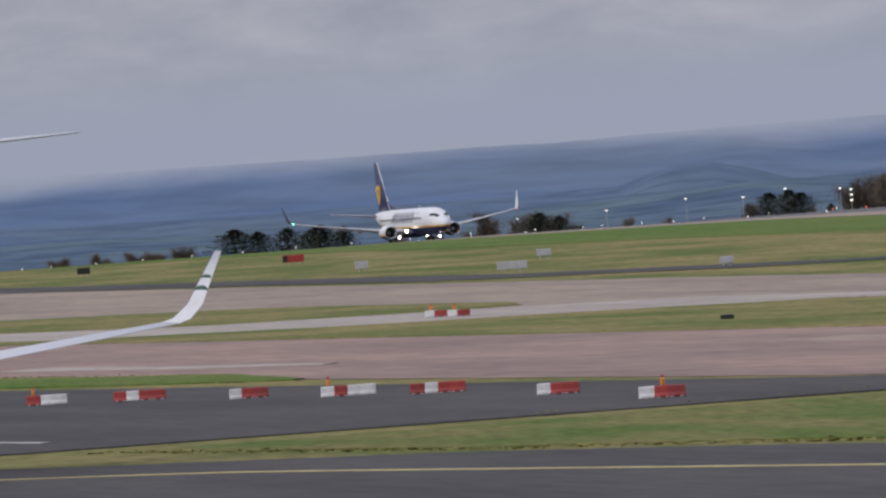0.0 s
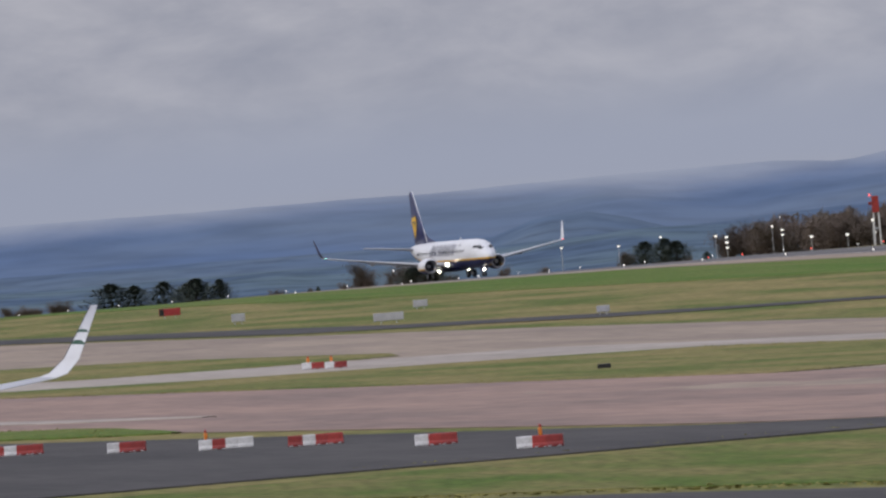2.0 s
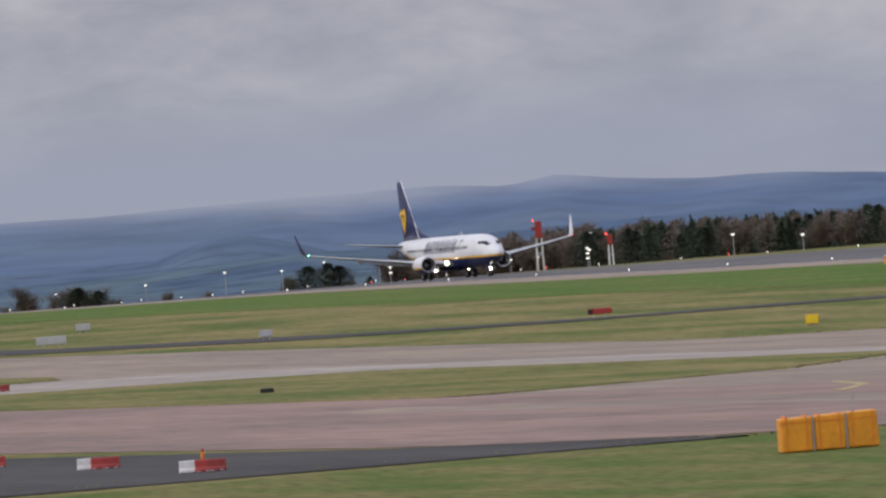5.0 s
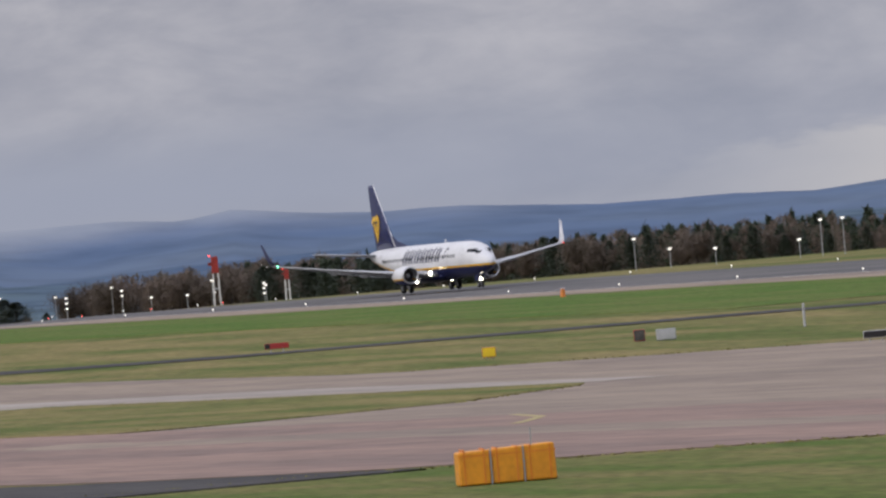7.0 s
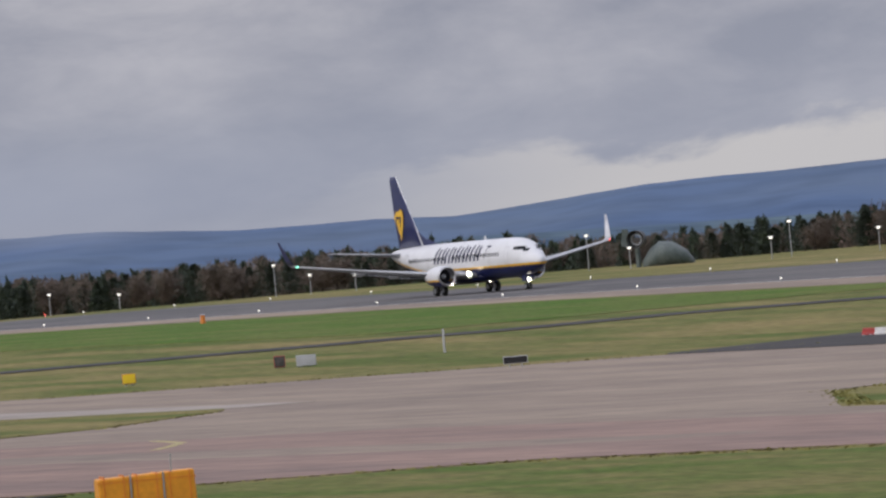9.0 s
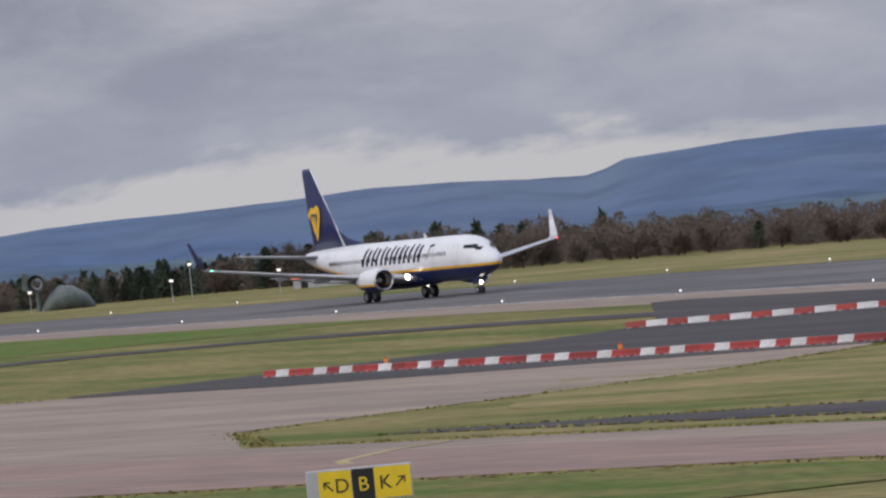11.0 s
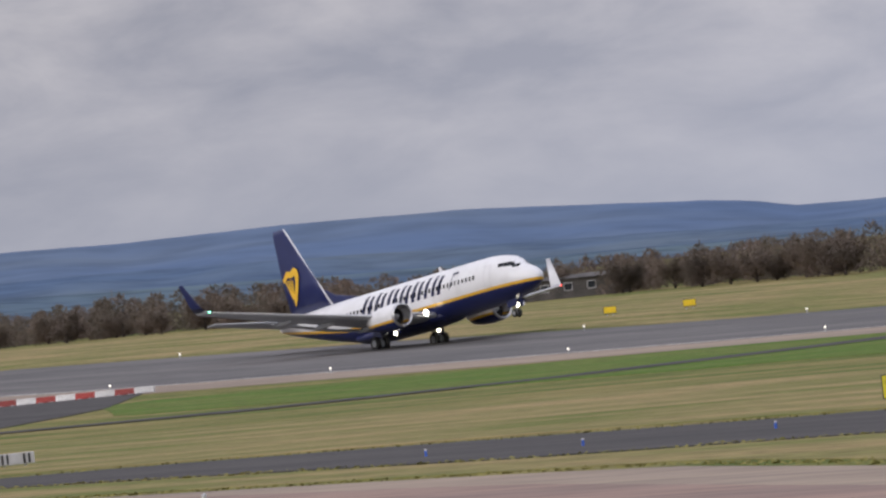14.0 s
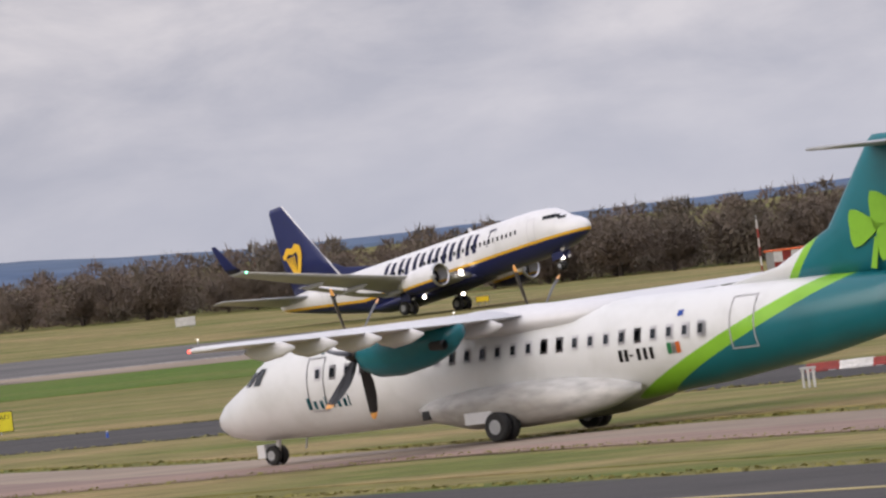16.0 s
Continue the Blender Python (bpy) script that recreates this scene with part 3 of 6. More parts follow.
def build_low_cloud():
    """Ragged cloud hanging on the moor's crest: a curved sheet, dense above and thinning downwards."""
    m = bpy.data.materials.new("glowing_low_cloud")
    m.use_nodes = True
    n, l = m.node_tree.nodes, m.node_tree.links
    n.clear()
    out, mix, clear, glow = n.new("ShaderNodeOutputMaterial"), n.new("ShaderNodeMixShader"), n.new("ShaderNodeBsdfTransparent"), n.new("ShaderNodeEmission")
    # the cloud is not lit: the sheet glows in the sky's low colour
    glow.inputs["Color"].default_value = (0.345, 0.375, 0.475, 1)
    co, mp, nz, sep = n.new("ShaderNodeTexCoord"), n.new("ShaderNodeMapping"), n.new("ShaderNodeTexNoise"), n.new("ShaderNodeSeparateXYZ")
    mp.inputs["Scale"].default_value = (0.006, 0.006, 0.03)
    nz.inputs["Scale"].default_value, nz.inputs["Detail"].default_value, nz.inputs["Distortion"].default_value = 1.0, 6, 0.5
    l.new(co.outputs["Object"], mp.inputs["Vector"])
    l.new(mp.outputs["Vector"], nz.inputs["Vector"])
    l.new(co.outputs["Object"], sep.inputs["Vector"])
    wave, low, high, side, m1, m2 = n.new("ShaderNodeMath"), n.new("ShaderNodeMapRange"), n.new("ShaderNodeMapRange"), n.new("ShaderNodeMapRange"), n.new("ShaderNodeMath"), n.new("ShaderNodeMath")
    wave.operation, wave.inputs[1].default_value = "MULTIPLY_ADD", 26.0
    l.new(nz.outputs["Fac"], wave.inputs[0])
    l.new(sep.outputs["Z"], wave.inputs[2])
    for r, src, v in ((low, wave, (33.0, 48.0, 0.0, 0.95)), (high, sep, (40.0, 78.0, 1.0, 0.0)), (side, sep, (150.0, 560.0, 1.0, 0.0))):
        r.interpolation_type = "SMOOTHSTEP"
        for key, value in zip(("From Min", "From Max", "To Min", "To Max"), v):
            r.inputs[key].default_value = value
        l.new(src.outputs["X" if r is side else "Z"] if src is sep else src.outputs["Value"], r.inputs["Value"])
    m1.operation = m2.operation = "MULTIPLY"
    l.new(low.outputs["Result"], m1.inputs[0])
    l.new(high.outputs["Result"], m1.inputs[1])
    l.new(m1.outputs["Value"], m2.inputs[0])
    l.new(side.outputs["Result"], m2.inputs[1])
    l.new(m2.outputs["Value"], mix.inputs["Fac"])
    l.new(clear.outputs["BSDF"], mix.inputs[1])
    l.new(glow.outputs["Emission"], mix.inputs[2])
    l.new(mix.outputs["Shader"], out.inputs["Surface"])
    bm, last = bmesh.new(), None
    for i in range(61):
        a = radians(-14 + i * 0.5)
        pair = [bm.verts.new((3560 * math.sin(a), 3560 * math.cos(a), z)) for z in (2.0, 80.0)]
        if last:
            bm.faces.new((last[0], pair[0], pair[1], last[1]))
        last = pair
    tagged(part("backdrop", bm, m), "grey low cloud over the moor, a self-lit sheet", "cloud", kind="structure")


build_low_cloud()


# ---- liveries ----
def livery(name, base, bands, rough=0.28, scuff=0.06):
    """Paint divided by lines in the hull's own space: each band is (colour, a, b, c, hull side) and covers a*x + b*z < c."""
    m = material(name, base, rough)
    n, l = m.node_tree.nodes, m.node_tree.links
    p = n["Principled BSDF"]
    co, sep = n.new("ShaderNodeTexCoord"), n.new("ShaderNodeSeparateXYZ")
    l.new(co.outputs["Object"], sep.inputs["Vector"])
    value = None
    for color, a, b, c in bands:
        ax, bz, less, mix = n.new("ShaderNodeMath"), n.new("ShaderNodeMath"), n.new("ShaderNodeMath"), n.new("ShaderNodeMix")
        ax.operation, bz.operation, less.operation, mix.data_type = "MULTIPLY", "MULTIPLY_ADD", "LESS_THAN", "RGBA"
        l.new(sep.outputs["X"], ax.inputs[0])
        ax.inputs[1].default_value = a
        l.new(sep.outputs["Z"], bz.inputs[0])
        bz.inputs[1].default_value = b
        l.new(ax.outputs["Value"], bz.inputs[2])
        l.new(bz.outputs["Value"], less.inputs[0])
        less.inputs[1].default_value = c
        l.new(less.outputs["Value"], mix.inputs["Factor"])
        if value:
            l.new(value, mix.inputs["A"])
        else:
            mix.inputs["A"].default_value = (*base, 1)
        mix.inputs["B"].default_value = (*color, 1)
        value = mix.outputs["Result"]
    dirt, mul, rng = n.new("ShaderNodeTexNoise"), n.new("ShaderNodeMix"), n.new("ShaderNodeMapRange")
    dirt.inputs["Scale"].default_value, dirt.inputs["Detail"].default_value = 0.9, 7
    l.new(co.outputs["Object"], dirt.inputs["Vector"])
    rng.inputs["From Min"].default_value, rng.inputs["From Max"].default_value = 0.45, 0.75
    l.new(dirt.outputs["Fac"], rng.inputs["Value"])
    mul.data_type, mul.blend_type, mul.inputs["B"].default_value = "RGBA", "MULTIPLY", (1 - scuff * 2, 1 - scuff * 2, 1 - scuff * 2.2, 1)
    l.new(rng.outputs["Result"], mul.inputs["Factor"])
    l.new(value, mul.inputs["A"])
    l.new(mul.outputs["Result"], p.inputs["Base Color"])
    return m


C_NAVY, C_YELLOW, C_WHITE = (0.012, 0.018, 0.085), (0.74, 0.41, 0.03), (0.66, 0.66, 0.67)
JET_HULL = livery("white_hull_navy_belly", C_WHITE, [(C_YELLOW, 0, 1, 2.62), (C_YELLOW, 0.135, 1, 1.74), (C_NAVY, 0, 1, 2.40), (C_NAVY, 0.135, 1, 1.52)])
JET_NACELLE = livery("white_nacelle_navy_below", C_WHITE, [(C_YELLOW, 0, 1, 1.64), (C_NAVY, 0, 1, 1.46)])
JET_FIN = livery("navy_fin_white_edge", C_WHITE, [(C_NAVY, 1, 0.80, -6.25)])
PROP_HULL = livery("white_hull_teal_rear", (0.62, 0.63, 0.63), [((0.21, 0.47, 0.035), 1, 2.55, -1.15), ((0.004, 0.125, 0.155), 1, 2.55, -2.25)], scuff=0.08)
PROP_FIN = livery("teal_fin_lime_edge", (0.62, 0.63, 0.63), [((0.21, 0.47, 0.035), 1, 0.78, -5.6), ((0.004, 0.135, 0.165), 1, 0.78, -5.92)])
BLADE = livery("dark_blade_yellow_tip", (0.75, 0.36, 0.10), [((0.02, 0.02, 0.022), 0, 1, 1.80)])


def hull(stations, k=32):
    """Rings at (x, top, bottom, half width)."""
    rings = []
    for x, top, bot, w in stations:
        zc, h = (top + bot) / 2, (top - bot) / 2
        rings.append([(x, math.sin(2 * math.pi * i / k) * w, zc + math.cos(2 * math.pi * i / k) * h) for i in range(k)])
    return loft(rings)


def side_panel(stations, x0, x1, z0, z1, side, out=0.012, skew=0.0, n=4):
    """A thin plate that follows the hull's side between x0, x1 and z0, z1."""
    xs = [s[0] for s in stations][::-1]
    get = lambda x, j: float(np.interp(x, xs, [s[j] for s in stations][::-1]))

    def skin(x, z):
        top, bot, w = get(x, 1), get(x, 2), get(x, 3)
        zc, h = (top + bot) / 2, (top - bot) / 2
        q = max(-0.99, min(0.99, (z - zc) / h))
        return Vector((x, side * (w * math.sqrt(1 - q * q) + out), z))
    bm = bmesh.new()
    rows = [[bm.verts.new(skin(x0 + (x1 - x0) * i / n + skew * j / n, z0 + (z1 - z0) * j / n)) for j in range(n + 1)] for i in range(n + 1)]
    for r0, r1 in zip(rows, rows[1:]):
        for j in range(n):
            bm.faces.new((r0[j], r1[j], r1[j + 1], r0[j + 1]))
    bmesh.ops.solidify(bm, geom=bm.faces[:], thickness=0.01)
    bmesh.ops.recalc_face_normals(bm, faces=bm.faces)
    return bm


def wheel(parent, x, y, r, w, name="wheel"):
    tyre = part(name, move(lathe([(-w / 2, r * 0.55), (-w / 2, r * 0.9), (-w * 0.3, r), (w * 0.3, r), (w / 2, r * 0.9), (w / 2, r * 0.55)], 22), Matrix.Translation((x, y, r)) @ pose(0, 0, 0, 0, 0, 90)), TYRE, parent, smooth=False)
    part("rim", move(lathe([(-w / 2 - 0.01, 0.05), (-w / 2 - 0.01, r * 0.5), (w / 2 + 0.01, r * 0.5), (w / 2 + 0.01, 0.05)], 16), Matrix.Translation((x, y, r)) @ pose(0, 0, 0, 0, 0, 90)), STEEL, tyre, "grey metal wheel rim")
    return tyre


def flat_shape(outline, y, side, thick=0.02, plane="xz"):
    """A plate of the given outline in the x-z plane."""
    bm = bmesh.new()
    f = bm.faces.new([bm.verts.new((x, y, z)) for x, z in outline])
    r = bmesh.ops.extrude_face_region(bm, geom=[f])
    bmesh.ops.translate(bm, verts=[v for v in r["geom"] if isinstance(v, bmesh.types.BMVert)], vec=(0, side * thick, 0))
    bmesh.ops.recalc_face_normals(bm, faces=bm.faces)
    return bm


def lamp_disc(name, parent, p, r, mat, label):
    return part(name, move(lathe([(-0.03, r * 0.9), (0.0, r), (0.05, r * 0.8), (0.07, r * 0.3)], 14), Matrix.Translation(p)), mat, parent, label)


# ---- the jet that takes off ----
JET = [(19.6, 2.86, 2.66, 0.08), (19.45, 3.10, 2.42, 0.32), (19.1, 3.40, 2.15, 0.62), (18.5, 3.70, 1.92, 0.92), (17.7, 3.98, 1.70, 1.22), (17.2, 4.22, 1.60, 1.37), (16.6, 4.66, 1.50, 1.52), (16.0, 4.92, 1.43, 1.64),
       (15.0, 5.10, 1.35, 1.76), (13.6, 5.22, 1.28, 1.85), (11.5, 5.25, 1.25, 1.88), (8, 5.25, 1.25, 1.88), (4, 5.25, 1.25, 1.88), (0, 5.25, 1.25, 1.88), (-4, 5.25, 1.25, 1.88), (-6, 5.25, 1.36, 1.88), (-8, 5.25, 1.72, 1.84),
       (-10.5, 5.23, 2.22, 1.70), (-13, 5.18, 2.78, 1.42), (-15, 5.10, 3.24, 1.10), (-17, 4.98, 3.72, 0.72), (-18.1, 4.86, 4.05, 0.42), (-18.4, 4.75, 4.25, 0.15)]


JET_WINGS = []


def build_jet():
    jet = thing("passenger_jet", "white twin-engine passenger jet with navy belly and tail, taking off", "aeroplane")
    body = part("fuselage", hull(JET), JET_HULL, jet, "white fuselage with navy belly and yellow line", smooth=True)
    for s in (-1, 1):
        part("cockpit_window", side_panel(JET, 16.55, 17.25, 3.98, 4.32, s, 0.02, -0.25), GLASS, body, "dark cockpit windows")
        part("cockpit_window", side_panel(JET, 17.25, 17.75, 3.80, 4.08, s, 0.02, -0.25), GLASS, body, "dark cockpit windows")
        part("cockpit_window", side_panel(JET, 15.95, 16.5, 4.02, 4.32, s, 0.02, -0.15), GLASS, body, "dark cockpit windows")
        for x in (14.2, -11.6):
            for q0, q1, r0, r1 in ((x, x + 0.04, 2.65, 4.4), (x + 0.81, x + 0.85, 2.65, 4.4), (x, x + 0.85, 2.65, 2.69), (x, x + 0.85, 4.36, 4.4)):
                part("door_outline", side_panel(JET, q0, q1, r0, r1, s, 0.010, n=6), DOOR_LINE, body, "thin grey door outline")
        first = None
        for i in range(44):
            x = 12.9 - i * 0.535
            if -0.5 < x < 0.6:
                continue
            if first is None:
                first = part("cabin_window", side_panel(JET, -0.12, 0.12, 3.56, 3.90, s, 0.014, n=2), GLASS, body)
                first.location.x = x
            else:
                share("cabin_window", first.data, body, Matrix.Translation((x, 0, 0)))
        # slanted bars in place of the airline's name, and its emblem
        for i in range(7):
            x0 = -3.6 + i * 1.84 - (0.75 if i > 5 else 0)
            for off, w, top in ((0.0, 0.46, 4.78), (0.86, 0.46, 4.66)):
                if i == 5 and off:
                    continue
                part("lettering", side_panel(JET, x0 + off, x0 + off + w, 3.22, top, s, 0.017, 0.3 * -s), NAVY, body, "slanted navy bar")
        e0 = 9.3 if s < 0 else -5.3
        part("emblem", side_panel(JET, e0, e0 + 0.12, 3.35, 4.5, s, 0.017, 0.5), NAVY, body, "outlined emblem")
        part("emblem", side_panel(JET, e0 + 0.3, e0 + 1.2, 4.45, 4.62, s, 0.017), NAVY, body, "outlined emblem")
        part("emblem", side_panel(JET, e0 + 0.9, e0 + 1.0, 3.5, 4.4, s, 0.017, 0.25), WING_GREY, body, "outlined emblem")
        # wing with its curled tip
        ring = [airfoil((6.6, 1.5 * s, 1.75), 8.0, 0.13), airfoil((5.6, 2.4 * s, 1.95), 7.2, 0.125), airfoil((3.5, 5.8 * s, 2.35), 5.0, 0.115), airfoil((0.55, 11.5 * s, 3.2), 3.2, 0.105), airfoil((-2.3, 17.0 * s, 4.15), 1.7, 0.10),
                airfoil((-2.65, 17.35 * s, 4.35), 1.55, 0.09), airfoil((-3.2, 17.55 * s, 4.9), 1.3, 0.085), airfoil((-4.6, 17.95 * s, 6.75), 0.55, 0.08)]
        wing = part("wing", loft(ring[:6]), WING_PAINT, jet, "light grey swept wing", smooth=True)
        part("winglet", loft(ring[5:]), WHITE_SKIN if s > 0 else NAVY, wing, "white winglet" if s > 0 else "navy winglet with yellow tip", smooth=True)
        JET_WINGS.append((wing, s))
        lead = [airfoil((6.72, 2.3 * s, 1.93), 0.7, 0.16), airfoil((3.6, 5.8 * s, 2.35), 0.55, 0.16), airfoil((-2.2, 17.0 * s, 4.15), 0.3, 0.16)]
        part("slat", loft(lead), WHITE_SKIN, wing, "pale leading edge", smooth=True)
        for y0, x0, z0, n in ((7.4, -0.9, 2.45, 3.2), (10.6, -2.0, 2.98, 2.6), (3.6, -0.6, 1.95, 3.0)):
            part("flap_fairing", move(lathe([(-n / 2, 0.02), (-n * 0.35, 0.16), (0, 0.24), (n * 0.35, 0.16), (n / 2, 0.03)], 12), Matrix.Translation((x0, y0 * s, z0 - 0.12))), WING_PAINT, wing, smooth=True)
        part("flap", loft([airfoil((-0.3, 2.3 * s, 1.72), 1.5, 0.09), airfoil((-1.6, 5.8 * s, 2.1), 1.25, 0.09), airfoil((-2.5, 11.0 * s, 2.98), 0.95, 0.09)]), WING_PAINT, wing, "lowered grey flap")
        lamp_disc("wingtip_light", wing, (-2.35, 17.1 * s, 4.18), 0.07, LAMP_GREEN if s < 0 else LAMP_RED, "lit navigation light")
        # engine
        mount = Matrix.Translation((4.5, 4.83 * s, 1.96)) @ Matrix.Scale(0.93, 4)
        nac = lathe([(2.3, 0.86), (2.42, 0.93), (2.35, 1.0), (1.9, 1.09), (0.6, 1.14), (-0.8, 1.05), (-1.9, 0.86), (-1.95, 0.80), (-0.9, 0.85), (0.9, 0.80), (1.9, 0.80)], 30, closed=True)
        engine = part("engine_nacelle", move(nac, mount), JET_NACELLE, jet, "white engine nacelle, navy below a yellow line", smooth=True)
        part("inlet_lip", move(lathe([(2.3, 0.85), (2.44, 0.93), (2.36, 1.01), (2.2, 1.045), (2.2, 1.02), (2.3, 0.9)], 30, closed=True), mount), METAL, engine, "bright metal inlet lip", smooth=True)
        fan = lathe([(1.2, 0.8), (1.28, 0.3)], 24)
        part("fan", move(fan, mount), DARK, engine, "dark fan disc")
        part("spinner", move(lathe([(1.2, 0.28), (1.5, 0.2), (1.75, 0.03)], 16), mount), WING_GREY, engine, "pale spinner", smooth=True)
        part("exhaust_cone", move(lathe([(-1.2, 0.6), (-2.2, 0.48), (-2.9, 0.36), (-3.4, 0.05)], 20), mount), METAL, engine, smooth=True)
        part("pylon", loft([[(x, 4.83 * s + y, z) for x, y, z in ((5.9, 0.0, 2.85), (4.4, 0.2, 2.8), (1.8, 0.1, 2.3), (1.8, -0.1, 2.3), (4.4, -0.2, 2.8))], [(x, 4.83 * s + y, z) for x, y, z in ((4.6, 0.0, 2.9), (4.0, 0.2, 2.9), (1.4, 0.1, 2.5), (1.4, -0.1, 2.5), (4.0, -0.2, 2.9))]]), WHITE_SKIN, engine)
        # tailplane
        part("tailplane", loft([airfoil((-13.2, 0.5 * s, 4.35), 4.3, 0.1), airfoil((-17.0, 7.1 * s, 5.15), 1.6, 0.09), airfoil((-17.3, 7.2 * s, 5.16), 1.2, 0.05)]), WING_PAINT, jet, "light grey tailplane", smooth=True)
        # main gear
        part("main_gear_leg", tube((0, 2.86 * s, 0.5), (0.1, 2.7 * s, 2.1), 0.13), STEEL, jet, "grey undercarriage leg")
        part("gear_brace", tube((0, 2.86 * s, 0.9), (0, 1.4 * s, 1.7), 0.07), STEEL, jet)
        part("gear_door", boxes((-0.55, 0.55, 3.02 * s - 0.02, 3.02 * s + 0.02, 0.9, 1.9), bevel=0.01), NAVY, jet)
        for o in (-0.43, 0.43):
            wheel(jet, 0, 2.86 * s + o, 0.56, 0.38)
        lamp_disc("landing_light", jet, (6.35, 2.35 * s, 2.0), 0.25, LAMP, "lit landing light at the wing root")
        lamp_disc("taxi_light", jet, (1.2, 2.1 * s, 1.15), 0.17, LAMP, "lit light under the belly")
    part("belly_fairing", hull([(7.5, 2.0, 1.5, 0.6), (6, 2.1, 1.08, 1.7), (2, 2.1, 0.95, 2.1), (-3, 2.1, 0.98, 2.1), (-5.5, 2.1, 1.2, 1.5), (-7, 2.0, 1.55, 0.5)], 20), NAVY, jet, smooth=True)
    fin = part("fin", loft([airfoil((-9.9, 0, 5.0), 6.7, 0.10, "z"), airfoil((-12.3, 0, 7.6), 5.0, 0.09, "z"), airfoil((-15.75, 0, 12.1), 2.1, 0.08, "z"), airfoil((-16.1, 0, 12.45), 1.6, 0.06, "z")]), JET_FIN, jet, "navy tail fin with white leading edge", smooth=True)
    part("dorsal_fin", loft([airfoil((-5.4, 0, 5.1), 7.0, 0.02, "z"), airfoil((-9.8, 0, 5.95), 3.0, 0.03, "z"), airfoil((-11.2, 0, 6.6), 2.0, 0.03, "z")]), NAVY, fin)
    harp = [(-16.9 + (x + 16.4) * 0.86, 5.9 + (z - 6.4) * 0.86) for x, z in [(-16.4, 9.2), (-15.6, 9.95), (-14.95, 9.8), (-14.3, 10.15), (-13.75, 9.85), (-13.6, 9.2), (-13.9, 8.2), (-14.45, 6.8), (-14.75, 6.4), (-14.85, 6.9), (-14.5, 7.9), (-14.2, 8.9), (-14.35, 9.35), (-14.95, 9.2), (-15.5, 9.35), (-16.2, 8.85)]]
    for s in (-1, 1):
        part("emblem", flat_shape(harp, 0.24 * s, s, 0.03), YELLOW, fin, "yellow emblem")
        for x in (-16.1, -15.78, -15.46, -15.14):
            part("emblem", flat_shape([(x - 0.45, 8.15), (x - 0.31, 8.15), (-15.45 + (x + 15.4) * 0.25, 6.6), (-15.55 + (x + 15.4) * 0.25, 6.5)], 0.24 * s, s, 0.03), YELLOW, fin, "yellow emblem")
    part("nose_gear_leg", tube((15.6, 0, 0.4), (15.7, 0, 1.6), 0.1), STEEL, jet, "grey nose gear leg")
    for o in (-0.2, 0.2):
        wheel(jet, 15.6, o, 0.34, 0.2, "nose_wheel")
        part("nose_gear_door", boxes((15.0, 16.4, o * 1.9 - 0.015, o * 1.9 + 0.015, 0.85, 1.45), bevel=0.008), NAVY, jet)
    lamp_disc("nose_light", jet, (15.85, 0, 0.98), 0.17, LAMP, "lit nose gear light")
    part("antenna", loft([airfoil((6.2, 0, 5.2), 0.6, 0.06, "z"), airfoil((5.8, 0, 5.65), 0.3, 0.05, "z")]), WHITE_SKIN, jet)
    return jet


# ---- the turboprop on the taxiway ----
PROP = [(12.75, 1.84, 1.68, 0.08), (12.6, 2.08, 1.44, 0.34), (12.2, 2.36, 1.24, 0.66), (11.5, 2.72, 1.10, 0.98), (10.9, 3.02, 1.05, 1.14), (10.45, 3.42, 1.06, 1.24), (9.9, 3.72, 1.04, 1.33), (9.2, 3.88, 1.02, 1.40), (8, 3.96, 1.0, 1.43), (4, 3.96, 1.0, 1.43),
        (0, 3.96, 1.0, 1.43), (-4, 3.96, 1.02, 1.43), (-5.5, 3.96, 1.15, 1.42), (-7, 3.96, 1.24, 1.36), (-9, 3.95, 1.46, 1.24), (-11, 3.92, 1.72, 1.04), (-13, 3.85, 2.08, 0.72), (-14.8, 3.7, 2.75, 0.2)]


